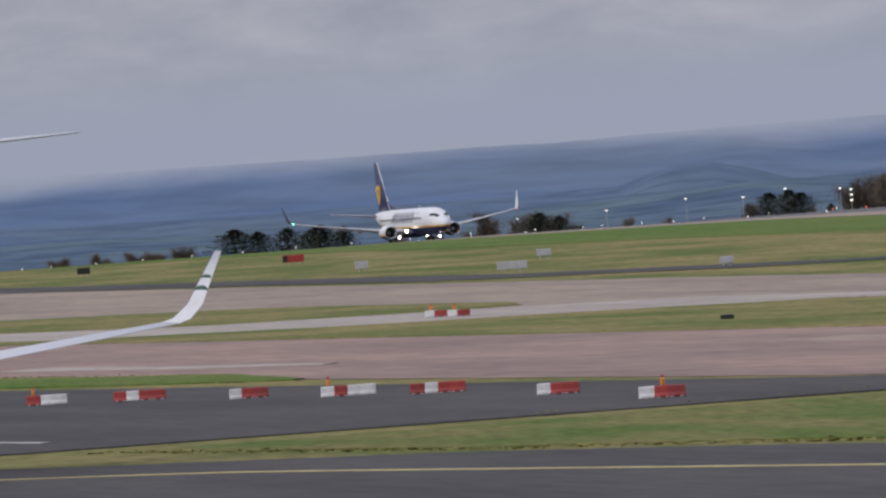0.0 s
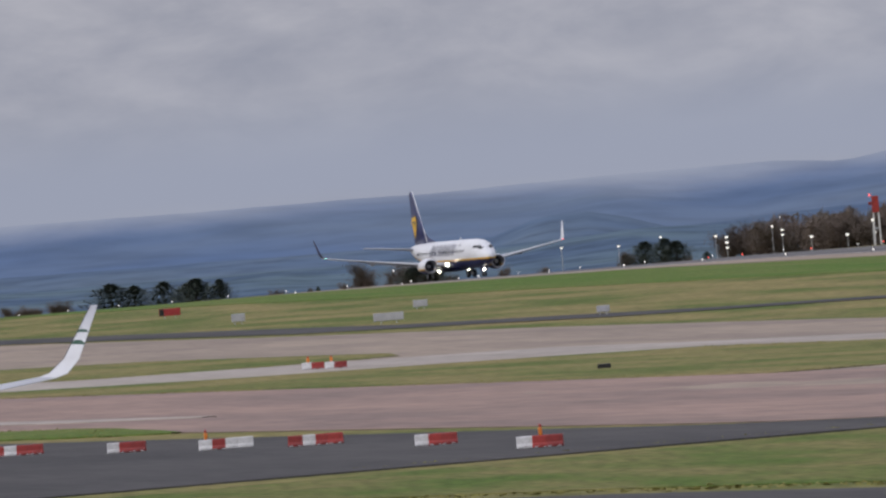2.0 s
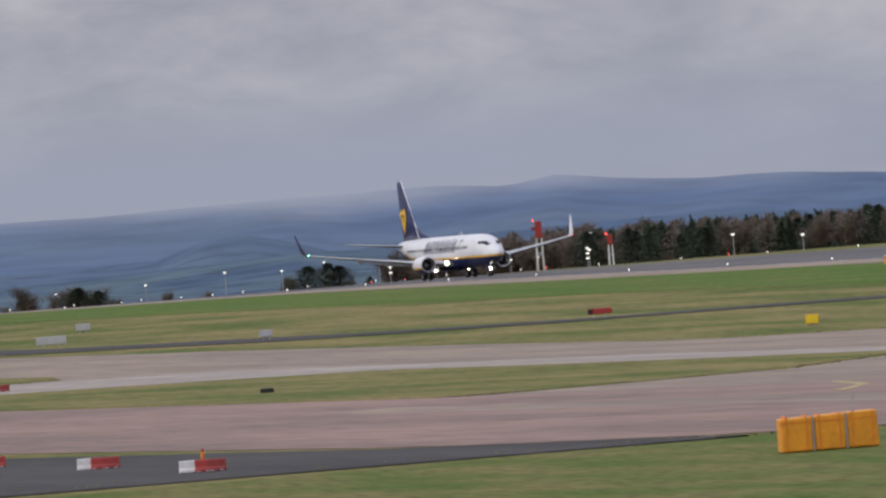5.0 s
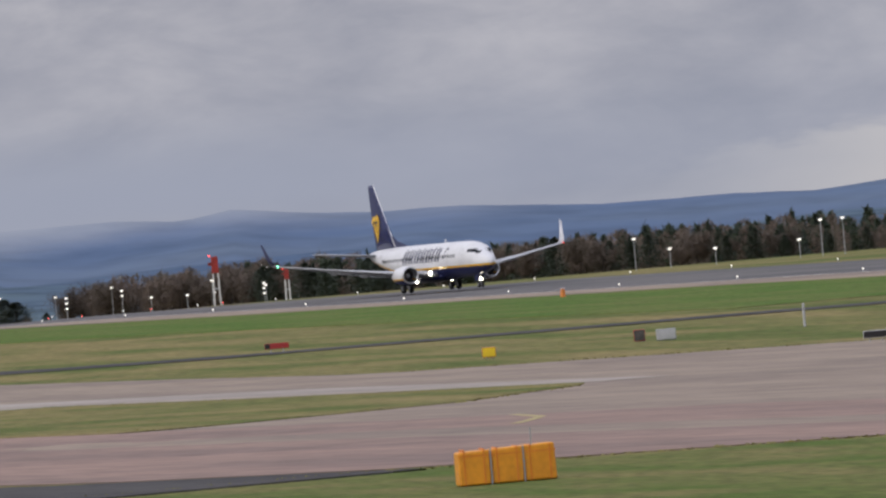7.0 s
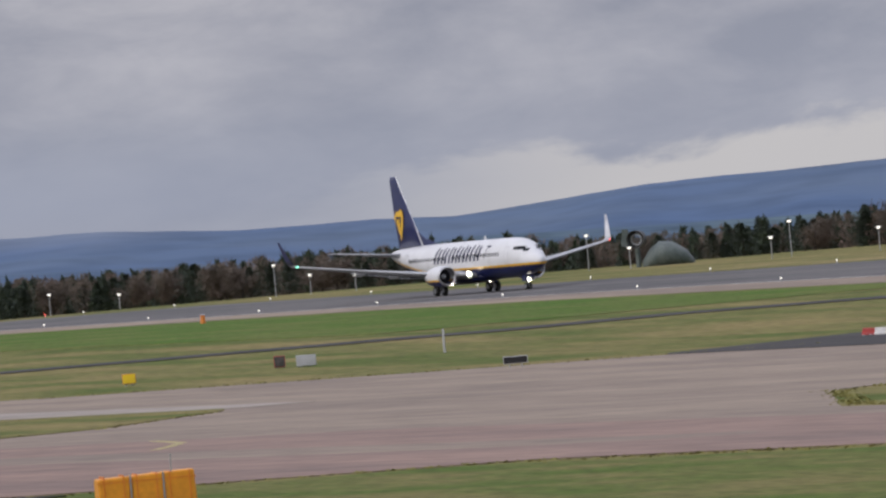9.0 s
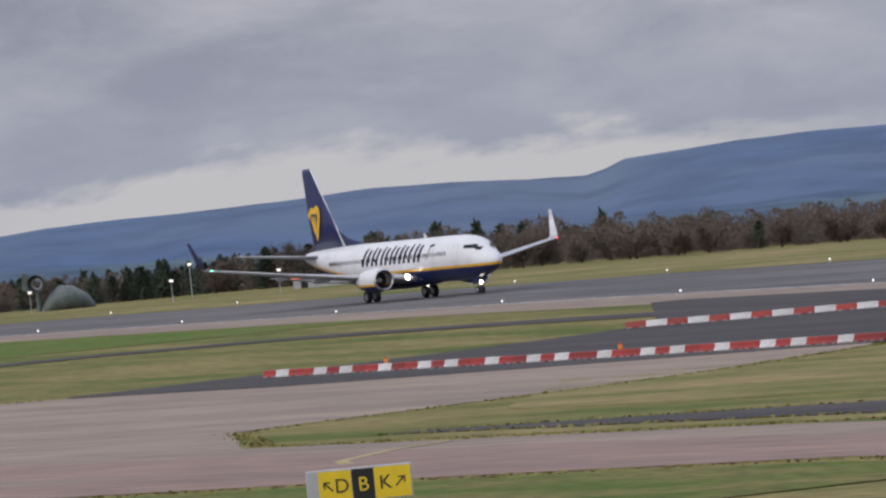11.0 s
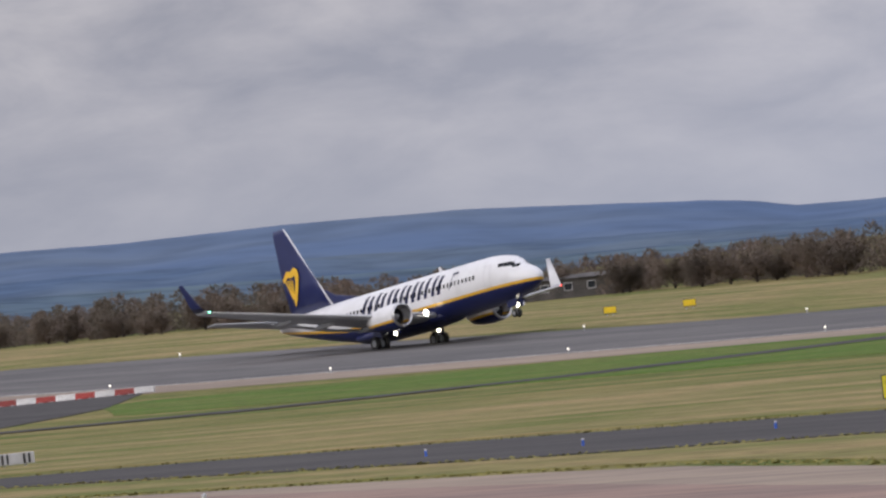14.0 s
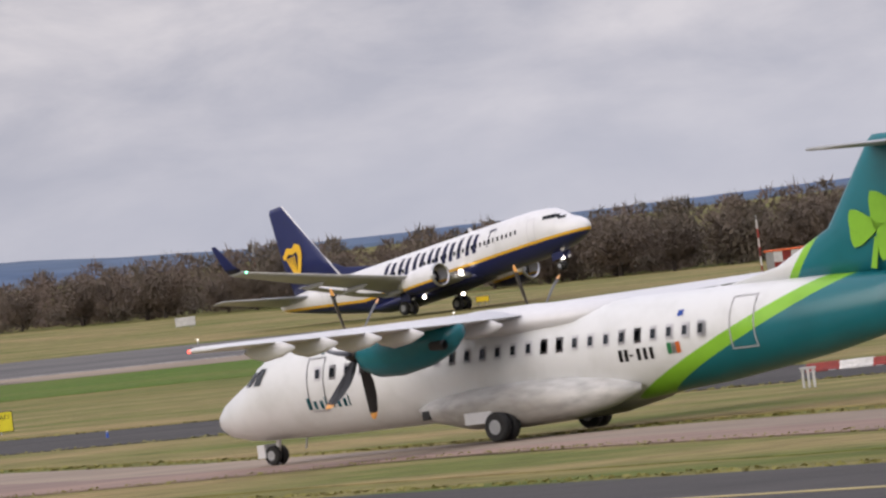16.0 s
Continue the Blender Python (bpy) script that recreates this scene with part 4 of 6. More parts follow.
def build_turboprop():
    plane = thing("turboprop_airliner", "white twin turboprop with teal and lime tail on the taxiway", "aeroplane")
    body = part("fuselage", hull(PROP), PROP_HULL, plane, "white fuselage with lime band and teal rear", smooth=True)
    for s in (-1, 1):
        first = None
        for i in range(26):
            x = 7.5 - i * 0.59
            if first is None:
                rim = side_panel(PROP, -0.135, 0.135, 2.66, 3.08, s, 0.008, n=3)
                first = part("window_frame", rim, DOOR_LINE, body, "grey window surround")
                first.location.x = x
                pane = part("cabin_window", side_panel(PROP, -0.085, 0.085, 2.74, 3.0, s, 0.026, n=3), GLASS, body)
                pane.location.x = x
            else:
                share("window_frame", first.data, body, Matrix.Translation((x, 0, 0)), "grey window surround")
                share("cabin_window", pane.data, body, Matrix.Translation((x, 0, 0)))
        part("cockpit_window", side_panel(PROP, 10.4, 10.8, 2.72, 3.12, s, 0.02, -0.3), COCKPIT_GLASS, body, "dark cockpit window")
        part("cockpit_window", side_panel(PROP, 9.92, 10.27, 2.72, 3.2, s, 0.02, -0.2), COCKPIT_GLASS, body, "dark cockpit window")
        for x0, x1, z0, z1 in ((7.25, 7.95, 1.75, 3.35), (-9.1, -8.2, 2.15, 3.65)):
            mat = DOOR_LINE if x0 > 0 else WHITE_SKIN
            for q0, q1, r0, r1 in ((x0, x0 + 0.05, z0, z1), (x1 - 0.05, x1, z0, z1), (x0, x1, z0, z0 + 0.05), (x0, x1, z1 - 0.05, z1)):
                part("door_outline", side_panel(PROP, q0, q1, r0, r1, s, 0.012, n=8), mat, body, "thin door outline")
        # bars for the airline's writing and the registration
        for i, (x, w) in enumerate(((8.05, 0.13), (7.8, 0.12), (7.55, 0.12), (7.34, 0.05), (7.12, 0.12), (6.88, 0.12), (6.64, 0.12), (6.44, 0.05))):
            part("lettering", side_panel(PROP, x - w, x, 1.84, 2.18 if i in (0, 3, 7) else 2.08, s, 0.014, n=5), TEAL, body, "teal lettering bar")
        for x, w in ((8.2, 0.2), (7.8, 0.16), (7.5, 0.12)):
            part("lettering", side_panel(PROP, x - w, x, 3.42, 3.68, s, 0.014, n=5), TEAL, body, "teal lettering bar")
        for i, x in enumerate((-4.15, -4.36, -4.55, -4.82, -5.06, -5.3)):
            part("registration_mark", side_panel(PROP, x - 0.13, x, 2.16 if i != 2 else 2.29, 2.5 if i != 2 else 2.34, s, 0.014, n=5), SIGN_BLACK, body, "black bar")
        for x, mat in ((-5.95, FLAG_GREEN), (-6.11, WHITE_PAINT), (-6.27, ORANGE_LIVERY)):
            part("flag", side_panel(PROP, x - 0.15, x, 2.24, 2.56, s, 0.014, n=5), mat, body, "small three-coloured flag stripe")
        part("badge", side_panel(PROP, -6.5, -6.3, 3.28, 3.44, s, 0.014, n=5), BLUE_PLASTIC, body, "small blue badge")
        # high wing
        wing = part("wing", loft([airfoil((2.2, 0.0, 3.82), 2.75, 0.17), airfoil((2.2, 4.6 * s, 3.86), 2.75, 0.165), airfoil((1.75, 9.2 * s, 3.96), 2.1, 0.15), airfoil((1.35, 13.3 * s, 4.06), 1.5, 0.13), airfoil((1.15, 13.52 * s, 4.06), 1.1, 0.08)]), WHITE_SKIN, plane, "white straight wing with grey de-icing edge", smooth=True)
        part("de_icing_boot", loft([airfoil((2.26, 5.2 * s, 3.87), 0.34, 0.3), airfoil((1.80, 9.2 * s, 3.96), 0.3, 0.28), airfoil((1.40, 13.2 * s, 4.06), 0.25, 0.26)]), WING_GREY, wing, "grey de-icing edge")
        lamp_disc("wingtip_light", wing, (1.15, 13.5 * s, 4.06), 0.05, LAMP_RED if s > 0 else LAMP_GREEN, "navigation light")
        for y in (6.0, 7.8, 9.6, 11.4, 2.6):
            part("flap_fairing", move(lathe([(-0.95, 0.02), (-0.5, 0.12), (0.1, 0.17), (0.55, 0.1), (0.8, 0.02)], 10), Matrix.Translation((0.1 if y < 9 else 0.15, y * s, 3.58 + 0.02 * y)) @ Matrix.Diagonal((1.1, 0.7, 1.9, 1))), WHITE_SKIN, wing, smooth=True)
        # nacelle and propeller
        nac = hull([(3.25, 3.68, 2.98, 0.30), (3.05, 3.81, 2.76, 0.42), (2.55, 3.94, 2.58, 0.53), (1.7, 4.05, 2.56, 0.58), (0.6, 4.02, 2.74, 0.54), (-0.2, 3.92, 3.05, 0.38), (-0.7, 3.82, 3.45, 0.12)], 20)
        engine = part("engine_nacelle", move(nac, Matrix.Translation((0, 4.05 * s, 0))), TEAL, plane, "teal engine nacelle", smooth=True)
        part("exhaust", move(lathe([(-0.4, 0.13), (-0.9, 0.15), (-0.92, 0.12), (-0.4, 0.1)], 14, closed=True), Matrix.Translation((0.55, 4.05 * s + 0.46 * s, 3.3))), DARK, engine, "dark exhaust pipe")
        part("intake", boxes((3.06, 3.2, 4.05 * s - 0.2, 4.05 * s + 0.2, 2.78, 2.98), bevel=0.03), DARK, engine)
        part("propeller_hub", move(lathe([(3.6, 0.28), (3.95, 0.26), (4.2, 0.16), (4.3, 0.03)], 18), Matrix.Translation((-0.4, 4.05 * s, 3.35))), SIGN_BLACK, engine, "black spinner", smooth=True)
        for i in range(6):
            ring = []
            for r, c, tw in ((0.22, 0.17, 52), (0.6, 0.27, 42), (1.0, 0.34, 34), (1.4, 0.34, 28), (1.75, 0.27, 22), (1.9, 0.19, 20), (1.97, 0.09, 18)):
                t = -radians(tw)
                ring.append([(q * math.cos(t) * c - p * math.sin(t) * 0.05 + 0.04 * r * r, q * math.sin(t) * c + p * math.cos(t) * 0.05 - 0.12 * r * r, r) for q, p in ((-0.5, 0), (0, 0.5), (0.5, 0), (0, -0.5))])
            blade = part("propeller_blade", loft(ring), BLADE, engine, "dark blade with yellow tip")
            blade.matrix_basis = Matrix.Translation((3.45, 4.05 * s, 3.35)) @ pose(0, 0, 0, i * 60 + 30)
        part("tailplane", loft([airfoil((-12.1, 0.0, 7.38), 1.9, 0.10), airfoil((-12.7, 3.65 * s, 7.42), 1.1, 0.09)]), TAIL_GREY, plane, "grey tailplane on top of the fin", smooth=True)
        # main gear pod and wheels
        part("gear_pod", move(hull([(3.9, 1.5, 1.35, 0.05), (3.2, 1.72, 1.02, 0.42), (1.8, 1.9, 0.72, 0.78), (0, 1.98, 0.62, 0.86), (-2.0, 1.95, 0.68, 0.82), (-3.6, 1.75, 0.95, 0.5), (-4.6, 1.5, 1.3, 0.06)], 20), Matrix.Translation((0, 1.15 * s, 0))), STAINED, plane, "white undercarriage fairing with oil stains", smooth=True)
        part("main_gear_leg", tube((0, 1.9 * s, 0.45), (0.3, 1.5 * s, 1.0), 0.1), WHITE_SKIN, plane)
        part("gear_door", boxes((0.3, 1.35, 2.12 * s - 0.02, 2.12 * s + 0.02, 0.88, 1.22), bevel=0.015), WHITE_SKIN, plane, "white open gear door")
        part("pod_intake", boxes((3.15, 3.45, 1.5 * s - 0.1, 1.5 * s + 0.1, 1.15, 1.42), bevel=0.04), DARK, plane)
        for o in (-0.21, 0.21):
            wheel(plane, 0, 2.05 * s + o, 0.43, 0.28)
            if s > 0:
                wheel(plane, 10.77, o * 0.75, 0.29, 0.19, "nose_wheel")
    part("wing_fairing", hull([(4.2, 3.94, 3.5, 0.15), (3.4, 4.0, 3.3, 0.8), (2.2, 4.10, 3.1, 1.35), (0, 4.12, 3.1, 1.45), (-2.2, 4.04, 3.2, 1.2), (-4.0, 3.95, 3.5, 0.2)], 20), WHITE_SKIN, plane, smooth=True)
    part("nose_gear_leg", tube((10.77, 0, 0.3), (10.6, 0, 1.2), 0.08), WHITE_SKIN, plane)
    part("nose_gear_door", boxes((10.95, 11.25, -0.32, 0.32, 0.55, 0.95), bevel=0.015), WHITE_SKIN, plane, "white nose gear door with a dark mark")
    fin = part("fin", loft([airfoil((-5.6, 0, 3.82), 6.6, 0.03, "z"), airfoil((-8.2, 0, 4.3), 5.0, 0.07, "z"), airfoil((-10.2, 0, 5.2), 3.9, 0.09, "z"), airfoil((-12.0, 0, 7.5), 2.3, 0.09, "z"), airfoil((-12.2, 0, 7.65), 1.9, 0.05, "z")]), PROP_FIN, plane, "teal fin with lime leading edge", smooth=True)
    for s in (-1, 1):
        for cx, cz in ((-11.55, 5.1), (-12.35, 5.55), (-12.5, 4.65)):
            leaf = [(cx + math.cos(t) * 0.62 * (1 - 0.35 * abs(math.cos(1.5 * t))), cz + math.sin(t) * 0.62 * (1 - 0.35 * abs(math.cos(1.5 * t)))) for t in (2 * math.pi * i / 24 for i in range(24))]
            part("leaf_emblem", flat_shape(leaf, 0.2 * s, s, 0.03), LIME, fin, "lime leaf emblem")
        part("leaf_stem", flat_shape([(-12.15, 4.8), (-12.0, 4.8), (-11.75, 3.95), (-11.95, 3.9)], 0.2 * s, s, 0.03), LIME, fin)
    part("tail_bumper", boxes((-7.9, -7.3, -0.1, 0.1, 1.35, 1.62), bevel=0.05), SIGN_BLACK, plane)
    part("pitot", tube((9.2, 0.3, 1.05), (9.3, 0.3, 0.72), 0.03), STEEL, plane)
    return plane


# ---- the business jet of which wing and tail reach into view ----
def build_parked_jet():
    bj = thing("business_jet", "white business jet with raked winglet, standing on the apron", "aeroplane")
    st = [(14, 2.5, 2.3, 0.08), (13.2, 2.95, 1.95, 0.55), (11.5, 3.5, 1.55, 1.0), (9, 3.8, 1.4, 1.2), (-6, 3.8, 1.4, 1.2), (-10, 3.8, 2.0, 0.9), (-14, 3.6, 2.9, 0.3)]
    part("fuselage", hull(st, 24), WHITE_SKIN, bj, smooth=True)
    for s in (-1, 1):
        wing = part("wing", loft([airfoil((4.0, 0.8 * s, 1.75), 6.2, 0.11), airfoil((-1.0, 6 * s, 2.35), 3.2, 0.1), airfoil((-5.0, 13.0 * s, 3.25), 1.3, 0.09)]), WHITE_SKIN, bj, "white swept wing", smooth=True)
        wl2 = part("winglet", loft([airfoil((-5.0, 13.0 * s, 3.25), 1.3, 0.09), airfoil((-5.2, 13.35 * s, 3.36), 1.15, 0.09), airfoil((-5.7, 13.6 * s, 3.75), 0.95, 0.08), airfoil((-6.82, 13.99 * s, 5.2), 0.44, 0.08)]), WHITE_SKIN, wing, "white raked winglet with dark edges", smooth=True)
        part("stripe", loft([airfoil((-6.0, 13.7 * s, 4.12), 0.84, 0.13), airfoil((-6.08, 13.73 * s, 4.22), 0.80, 0.13)]), STRIPE_GREEN, wl2, "thin dark green stripe")
        part("stripe", loft([airfoil((-6.24, 13.79 * s, 4.45), 0.74, 0.13), airfoil((-6.29, 13.81 * s, 4.52), 0.72, 0.13)]), STRIPE_GREEN, wl2, "thin dark green stripe")
        part("leading_edge", loft([airfoil((-4.97, 13.0 * s, 3.25), 0.12, 0.5), airfoil((-5.17, 13.35 * s, 3.36), 0.12, 0.5), airfoil((-5.67, 13.6 * s, 3.75), 0.11, 0.45), airfoil((-6.8, 13.99 * s, 5.2), 0.09, 0.4)]), EDGE_DARK, wl2, "dark strip along the leading edge", smooth=True)
        # dark strip paints in the shade along the wing's lower edge
        part("slat", loft([airfoil((2.3, 2.6 * s, 1.95), 0.5, 0.2), airfoil((-4.92, 13.0 * s, 3.25), 0.25, 0.2)]), EDGE_DARK, wing, "dark strip along the leading edge")
        part("engine_nacelle", move(lathe([(1.9, 0.5), (2.0, 0.58), (1.2, 0.7), (-1.2, 0.62), (-2.2, 0.4)], 20), Matrix.Translation((-8, 1.9 * s, 3.3))), WHITE_SKIN, bj, smooth=True)
        part("tailplane", loft([airfoil((-13.2, 0.0, 8.45), 2.4, 0.08), airfoil((-15.0, 5.4 * s, 8.68), 0.9, 0.07)]), WHITE_SKIN, bj, "white tailplane on the fin", smooth=True)
        part("main_gear_leg", tube((0, 2.1 * s, 0.4), (0, 2.1 * s, 1.9), 0.1), STEEL, bj)
        wheel(bj, 0, 2.1 * s, 0.42, 0.3)
    part("fin", loft([airfoil((-7.5, 0, 3.7), 6.0, 0.09, "z"), airfoil((-13.0, 0, 8.5), 2.9, 0.08, "z")]), WHITE_SKIN, bj, smooth=True)
    part("nose_gear_leg", tube((11, 0, 0.3), (11, 0, 1.6), 0.08), STEEL, bj)
    wheel(bj, 11, 0, 0.3, 0.2, "nose_wheel")
    return bj


jet = build_jet()
turboprop = build_turboprop()
for ob in turboprop.children:
    if not ob.name.startswith(("wheel", "nose_wheel")):
        ob.location.z = -0.32
    if ob.name.startswith(("fin", "tailplane")):
        ob.location.x = -1.0
parked = build_parked_jet()
parked.matrix_basis = pose(-21.97, 259.8, 0.12, 0, 0, 119.3)
for ob in parked.children:
    if not ob.name.startswith(("wheel", "nose_wheel")):
        ob.location.z = 0.45


# ---- airfield furniture ----
def barrier_unit(name, mat, label):
    """A water-filled plastic barrier, one metre long, with sloping sides and a waist."""
    rings = []
    for x in (-0.52, -0.50, 0.50, 0.52):
        k = 0.92 if abs(x) > 0.51 else 1.0
        rings.append([(x, y * k, 0.275 + (z - 0.275) * k) for y, z in ((-0.25, 0.0), (0.25, 0.0), (0.25, 0.10), (0.17, 0.22), (0.14, 0.50), (0.10, 0.55), (-0.10, 0.55), (-0.14, 0.50), (-0.17, 0.22), (-0.25, 0.10))])
    return part(name, loft(rings), mat)


def beacon(parent, m):
    b = part("warning_lamp", move(lathe([(0.0, 0.10), (0.08, 0.13), (0.30, 0.13), (0.36, 0.08)], 12), m @ pose(0, 0, 0.55, 0, -90)), AMBER_PLASTIC, parent, "amber warning lamp")
    part("lamp_head", move(lathe([(0.34, 0.07), (0.46, 0.09), (0.52, 0.03)], 12), m @ pose(0, 0, 0.55, 0, -90)), SIGN_RED, b)


def barrier_line(points, colours, group, size=1.0, lamps=(), long=1.0, tall=1.0):
    """Barriers placed one by one; colours repeat over the points."""
    for i, (s, d, turn) in enumerate(points):
        red = colours[i % len(colours)] == "r"
        t = thing("barrier", "faded red plastic road barrier" if red else "white plastic road barrier", "barrier", level(s, d, 0.06, turn) @ Matrix.Diagonal((size * long, size, size * tall, 1)), group)
        share("body", RED_UNIT if red else WHITE_UNIT, t, Matrix())
        share("foot", FOOT_UNIT, t, Matrix.Translation((0.3, 0, 0)))
        share("foot", FOOT_UNIT, t, Matrix.Translation((-0.3, 0, 0)))
        if i in lamps:
            beacon(t, Matrix())


def mesh_only(bm, mat, name):
    ob = part(name, bm, mat)
    me = ob.data
    bpy.data.objects.remove(ob)
    return me


def unit_mesh(mat):
    ob = barrier_unit("barrier_body", mat, "")
    me = ob.data
    bpy.data.objects.remove(ob)
    return me


RED_UNIT, WHITE_UNIT = unit_mesh(RED_PLASTIC), unit_mesh(WHITE_PLASTIC)
FOOT_UNIT = mesh_only(boxes((-0.12, 0.12, -0.29, 0.29, 0.0, 0.05), bevel=0.012), SIGN_GREY, "barrier_foot")
LINE_TURN = 68.0
near_line = [(-351.2, 81.21), (-351.0, 81.74), (-350.8, 82.17), (-345.6, 83.35), (-345.4, 83.81), (-345.2, 84.25), (-345.0, 84.69), (-332.9, 84.7), (-332.7, 85.12), (-332.5, 85.52), (-323.3, 85.67), (-323.1, 86.12), (-322.9, 86.57), (-322.7, 86.99), (-316.2, 87.06), (-316.0, 87.55), (-315.8, 87.97), (-315.6, 88.36), (-298.7, 86.66), (-298.5, 87.08), (-298.3, 87.46), (-281.4, 85.0), (-281.2, 85.46), (-281.0, 85.86)]
barrier_line([(s, d, LINE_TURN) for s, d in near_line], "rwwrwrrwrrwrwwrwrrwrrwrr", "barriers across the apron", 0.62, (0, 10, 22), 0.84, 1.12)
barrier_line([(-553.5, 153.6, 70), (-552.4, 153.9, 70), (-549.6, 154.0, 70), (-548.6, 154.3, 70)], "wrwr", "barriers by the pale taxiway", 0.75, (0, 2))


def between(a, b, n):
    turn = math.degrees(math.atan2(b[1] - a[1], b[0] - a[0]))
    return [(a[0] + (b[0] - a[0]) * (i + 0.5) / n, a[1] + (b[1] - a[1]) * (i + 0.5) / n, turn) for i in range(n)]


barrier_line(between((-504, 238), (-428, 238.5), 44), "rwrrwrwr", "barriers across the link taxiway", 0.85, (9, 26), 1.95, 0.9)
barrier_line(between((-545, 284), (-508, 318), 34), "rwrwrw", "barriers in front of the runway", 0.85, (), 1.66, 0.9)


def board(name, label, s, d, w, h, thick, face, back=SIGN_GREY, turn=0.0, legs=2, lift=0.25, category="sign", text=(), cells=None):
    """A sign box on short legs; cells: (x0, x1, material) over the face; text: (string, x, z, height, material)."""
    t = thing(name, label, category, facing(s, d, turn))
    case = part("case", boxes((-w / 2, w / 2, -thick / 2, thick / 2, lift, lift + h), bevel=0.025), back, t)
    for x0, x1, mat in cells or [(-w / 2 + 0.04, w / 2 - 0.04, face)]:
        part("face", boxes((x0, x1, -thick / 2 - 0.012, -thick / 2 + 0.004, lift + 0.04, lift + h - 0.04)), mat, case)
    for i in range(legs):
        x = (i + 0.5) / legs * w - w / 2
        leg = part("leg", tube((x, 0, -0.05), (x, 0, lift + 0.02), 0.035), STEEL, t)
        part("base_plate", move(lathe([(0, 0.1), (0.03, 0.1)], 10), Matrix.Translation((x, 0, 0)) @ pose(0, 0, 0, 0, -90)), STEEL, leg)
    for string, x, z, size, mat in text:
        cu = bpy.data.curves.new("lettering", "FONT")
        cu.body, cu.size, cu.align_x, cu.align_y, cu.extrude = string, size, "CENTER", "CENTER", 0.004
        ob = new("lettering", cu)
        ob.data.materials.append(mat)
        ob.parent, ob.matrix_basis = case, Matrix.Translation((x, -thick / 2 - 0.018, lift + z)) @ pose(0, 0, 0, 90)
    return t


def arrow(parent, x, z, size, turn, mat):
    m = Matrix.Translation((x, 0, z)) @ pose(0, 0, 0, 0, turn)
    bm = boxes((-0.05 * size, 0.05 * size, -0.19, -0.172, -0.45 * size, 0.3 * size))
    for q in (-1, 1):
        bm = join(bm, move(boxes((-0.05 * size, 0.05 * size, -0.19, -0.172, -0.42 * size, 0.02)), Matrix.Translation((0, 0, 0.42 * size)) @ pose(0, 0, 0, 0, 45 * q)))
    part("arrow", move(bm, m), mat, parent)


b = board("direction_sign", "yellow and black lettered taxiway direction sign on grass", -208.6, 100.8, 2.65, 0.86, 0.34, SIGN_YELLOW, cells=[(-1.02, -0.2, SIGN_YELLOW), (-0.18, 0.37, SIGN_BLACK), (0.38, 1.29, SIGN_YELLOW)], legs=3,
          text=[("D", -0.44, 0.42, 0.5, SIGN_BLACK), ("B", 0.1, 0.42, 0.5, SIGN_YELLOW), ("K", 0.65, 0.42, 0.5, SIGN_BLACK)])
arrow(b, -0.78, 0.68, 0.36, -45, SIGN_BLACK)
arrow(b, 1.02, 0.68, 0.36, 45, SIGN_BLACK)
board("location_sign", "black sign with yellow lettering on grass", -170, 98.5, 0.9, 0.62, 0.3, SIGN_BLACK, lift=0.33, text=[("B2", 0, 0.31, 0.48, SIGN_YELLOW)])
board("lettered_board", "yellow board with black lettering on rough grass", -215.7, 166.2, 2.25, 0.9, 0.06, SIGN_LEMON, SIGN_BLACK, lift=0.12,
      text=[("LIGHT AIRCRAFT", 0, 0.63, 0.265, SIGN_BLACK), ("TATON", 0.08, 0.28, 0.265, SIGN_BLACK)])
for s, d, w, h, m1, m2, lab in ((-819, 221, 1.25, 0.7, SIGN_GREY, SIGN_GREY, "pale grey sign back on grass"), (-731, 210, 2.5, 0.65, SIGN_GREY, SIGN_GREY, "long pale sign back on grass"), (-797, 232, 1.3, 0.6, SIGN_GREY, SIGN_GREY, "grey sign back beside a road"),
                                (-672, 210, 1.0, 0.5, SIGN_GREY, SIGN_GREY, "small pale sign back on grass"), (-975, 232, 1.4, 0.7, SIGN_BLACK, SIGN_BLACK, "small black sign on grass"), (-499, 213, 1.45, 0.45, SIGN_BLACK, SIGN_GREY, "black sign with yellow bars at the taxiway edge"),
                                (-608, 400, 2.2, 0.7, WHITE_PLASTIC, SIGN_GREY, "white board beyond the runway"),
                                (-536, 449, 1.8, 0.8, WHITE_PLASTIC, SIGN_GREY, "white board on dry grass"), (-520, 452, 1.5, 0.8, WHITE_PLASTIC, SIGN_GREY, "white board on dry grass"),
                                (-655, 393, 1.0, 0.75, SIGN_YELLOW, SIGN_GREY, "small yellow marker board beyond the runway"), (-584, 412, 1.1, 0.6, SIGN_YELLOW, SIGN_BLACK, "yellow and black distance board"), (-578, 416, 1.1, 0.6, SIGN_YELLOW, SIGN_BLACK, "yellow and black distance board"),
                                (-470, 425, 1.1, 0.5, SIGN_YELLOW, SIGN_BLACK, "yellow and black distance board")):
    board("sign", lab, s, d, w, h, 0.22, m1, m2)
board("sign", "pale grey sign back with small black panels", -289.5, 172.5, 1.8, 0.5, 0.22, SIGN_GREY, SIGN_GREY, lift=0.1,
      cells=[(-0.86, -0.62, SIGN_GREY), (-0.56, -0.46, SIGN_BLACK), (-0.34, -0.24, SIGN_BLACK), (-0.1, 0.3, SIGN_GREY), (0.4, 0.5, SIGN_BLACK), (0.62, 0.72, SIGN_BLACK)])
board("sign", "small yellow sign on green grass", -296, 167.5, 0.36, 0.48, 0.16, SIGN_YELLOW, SIGN_GREY, legs=1)
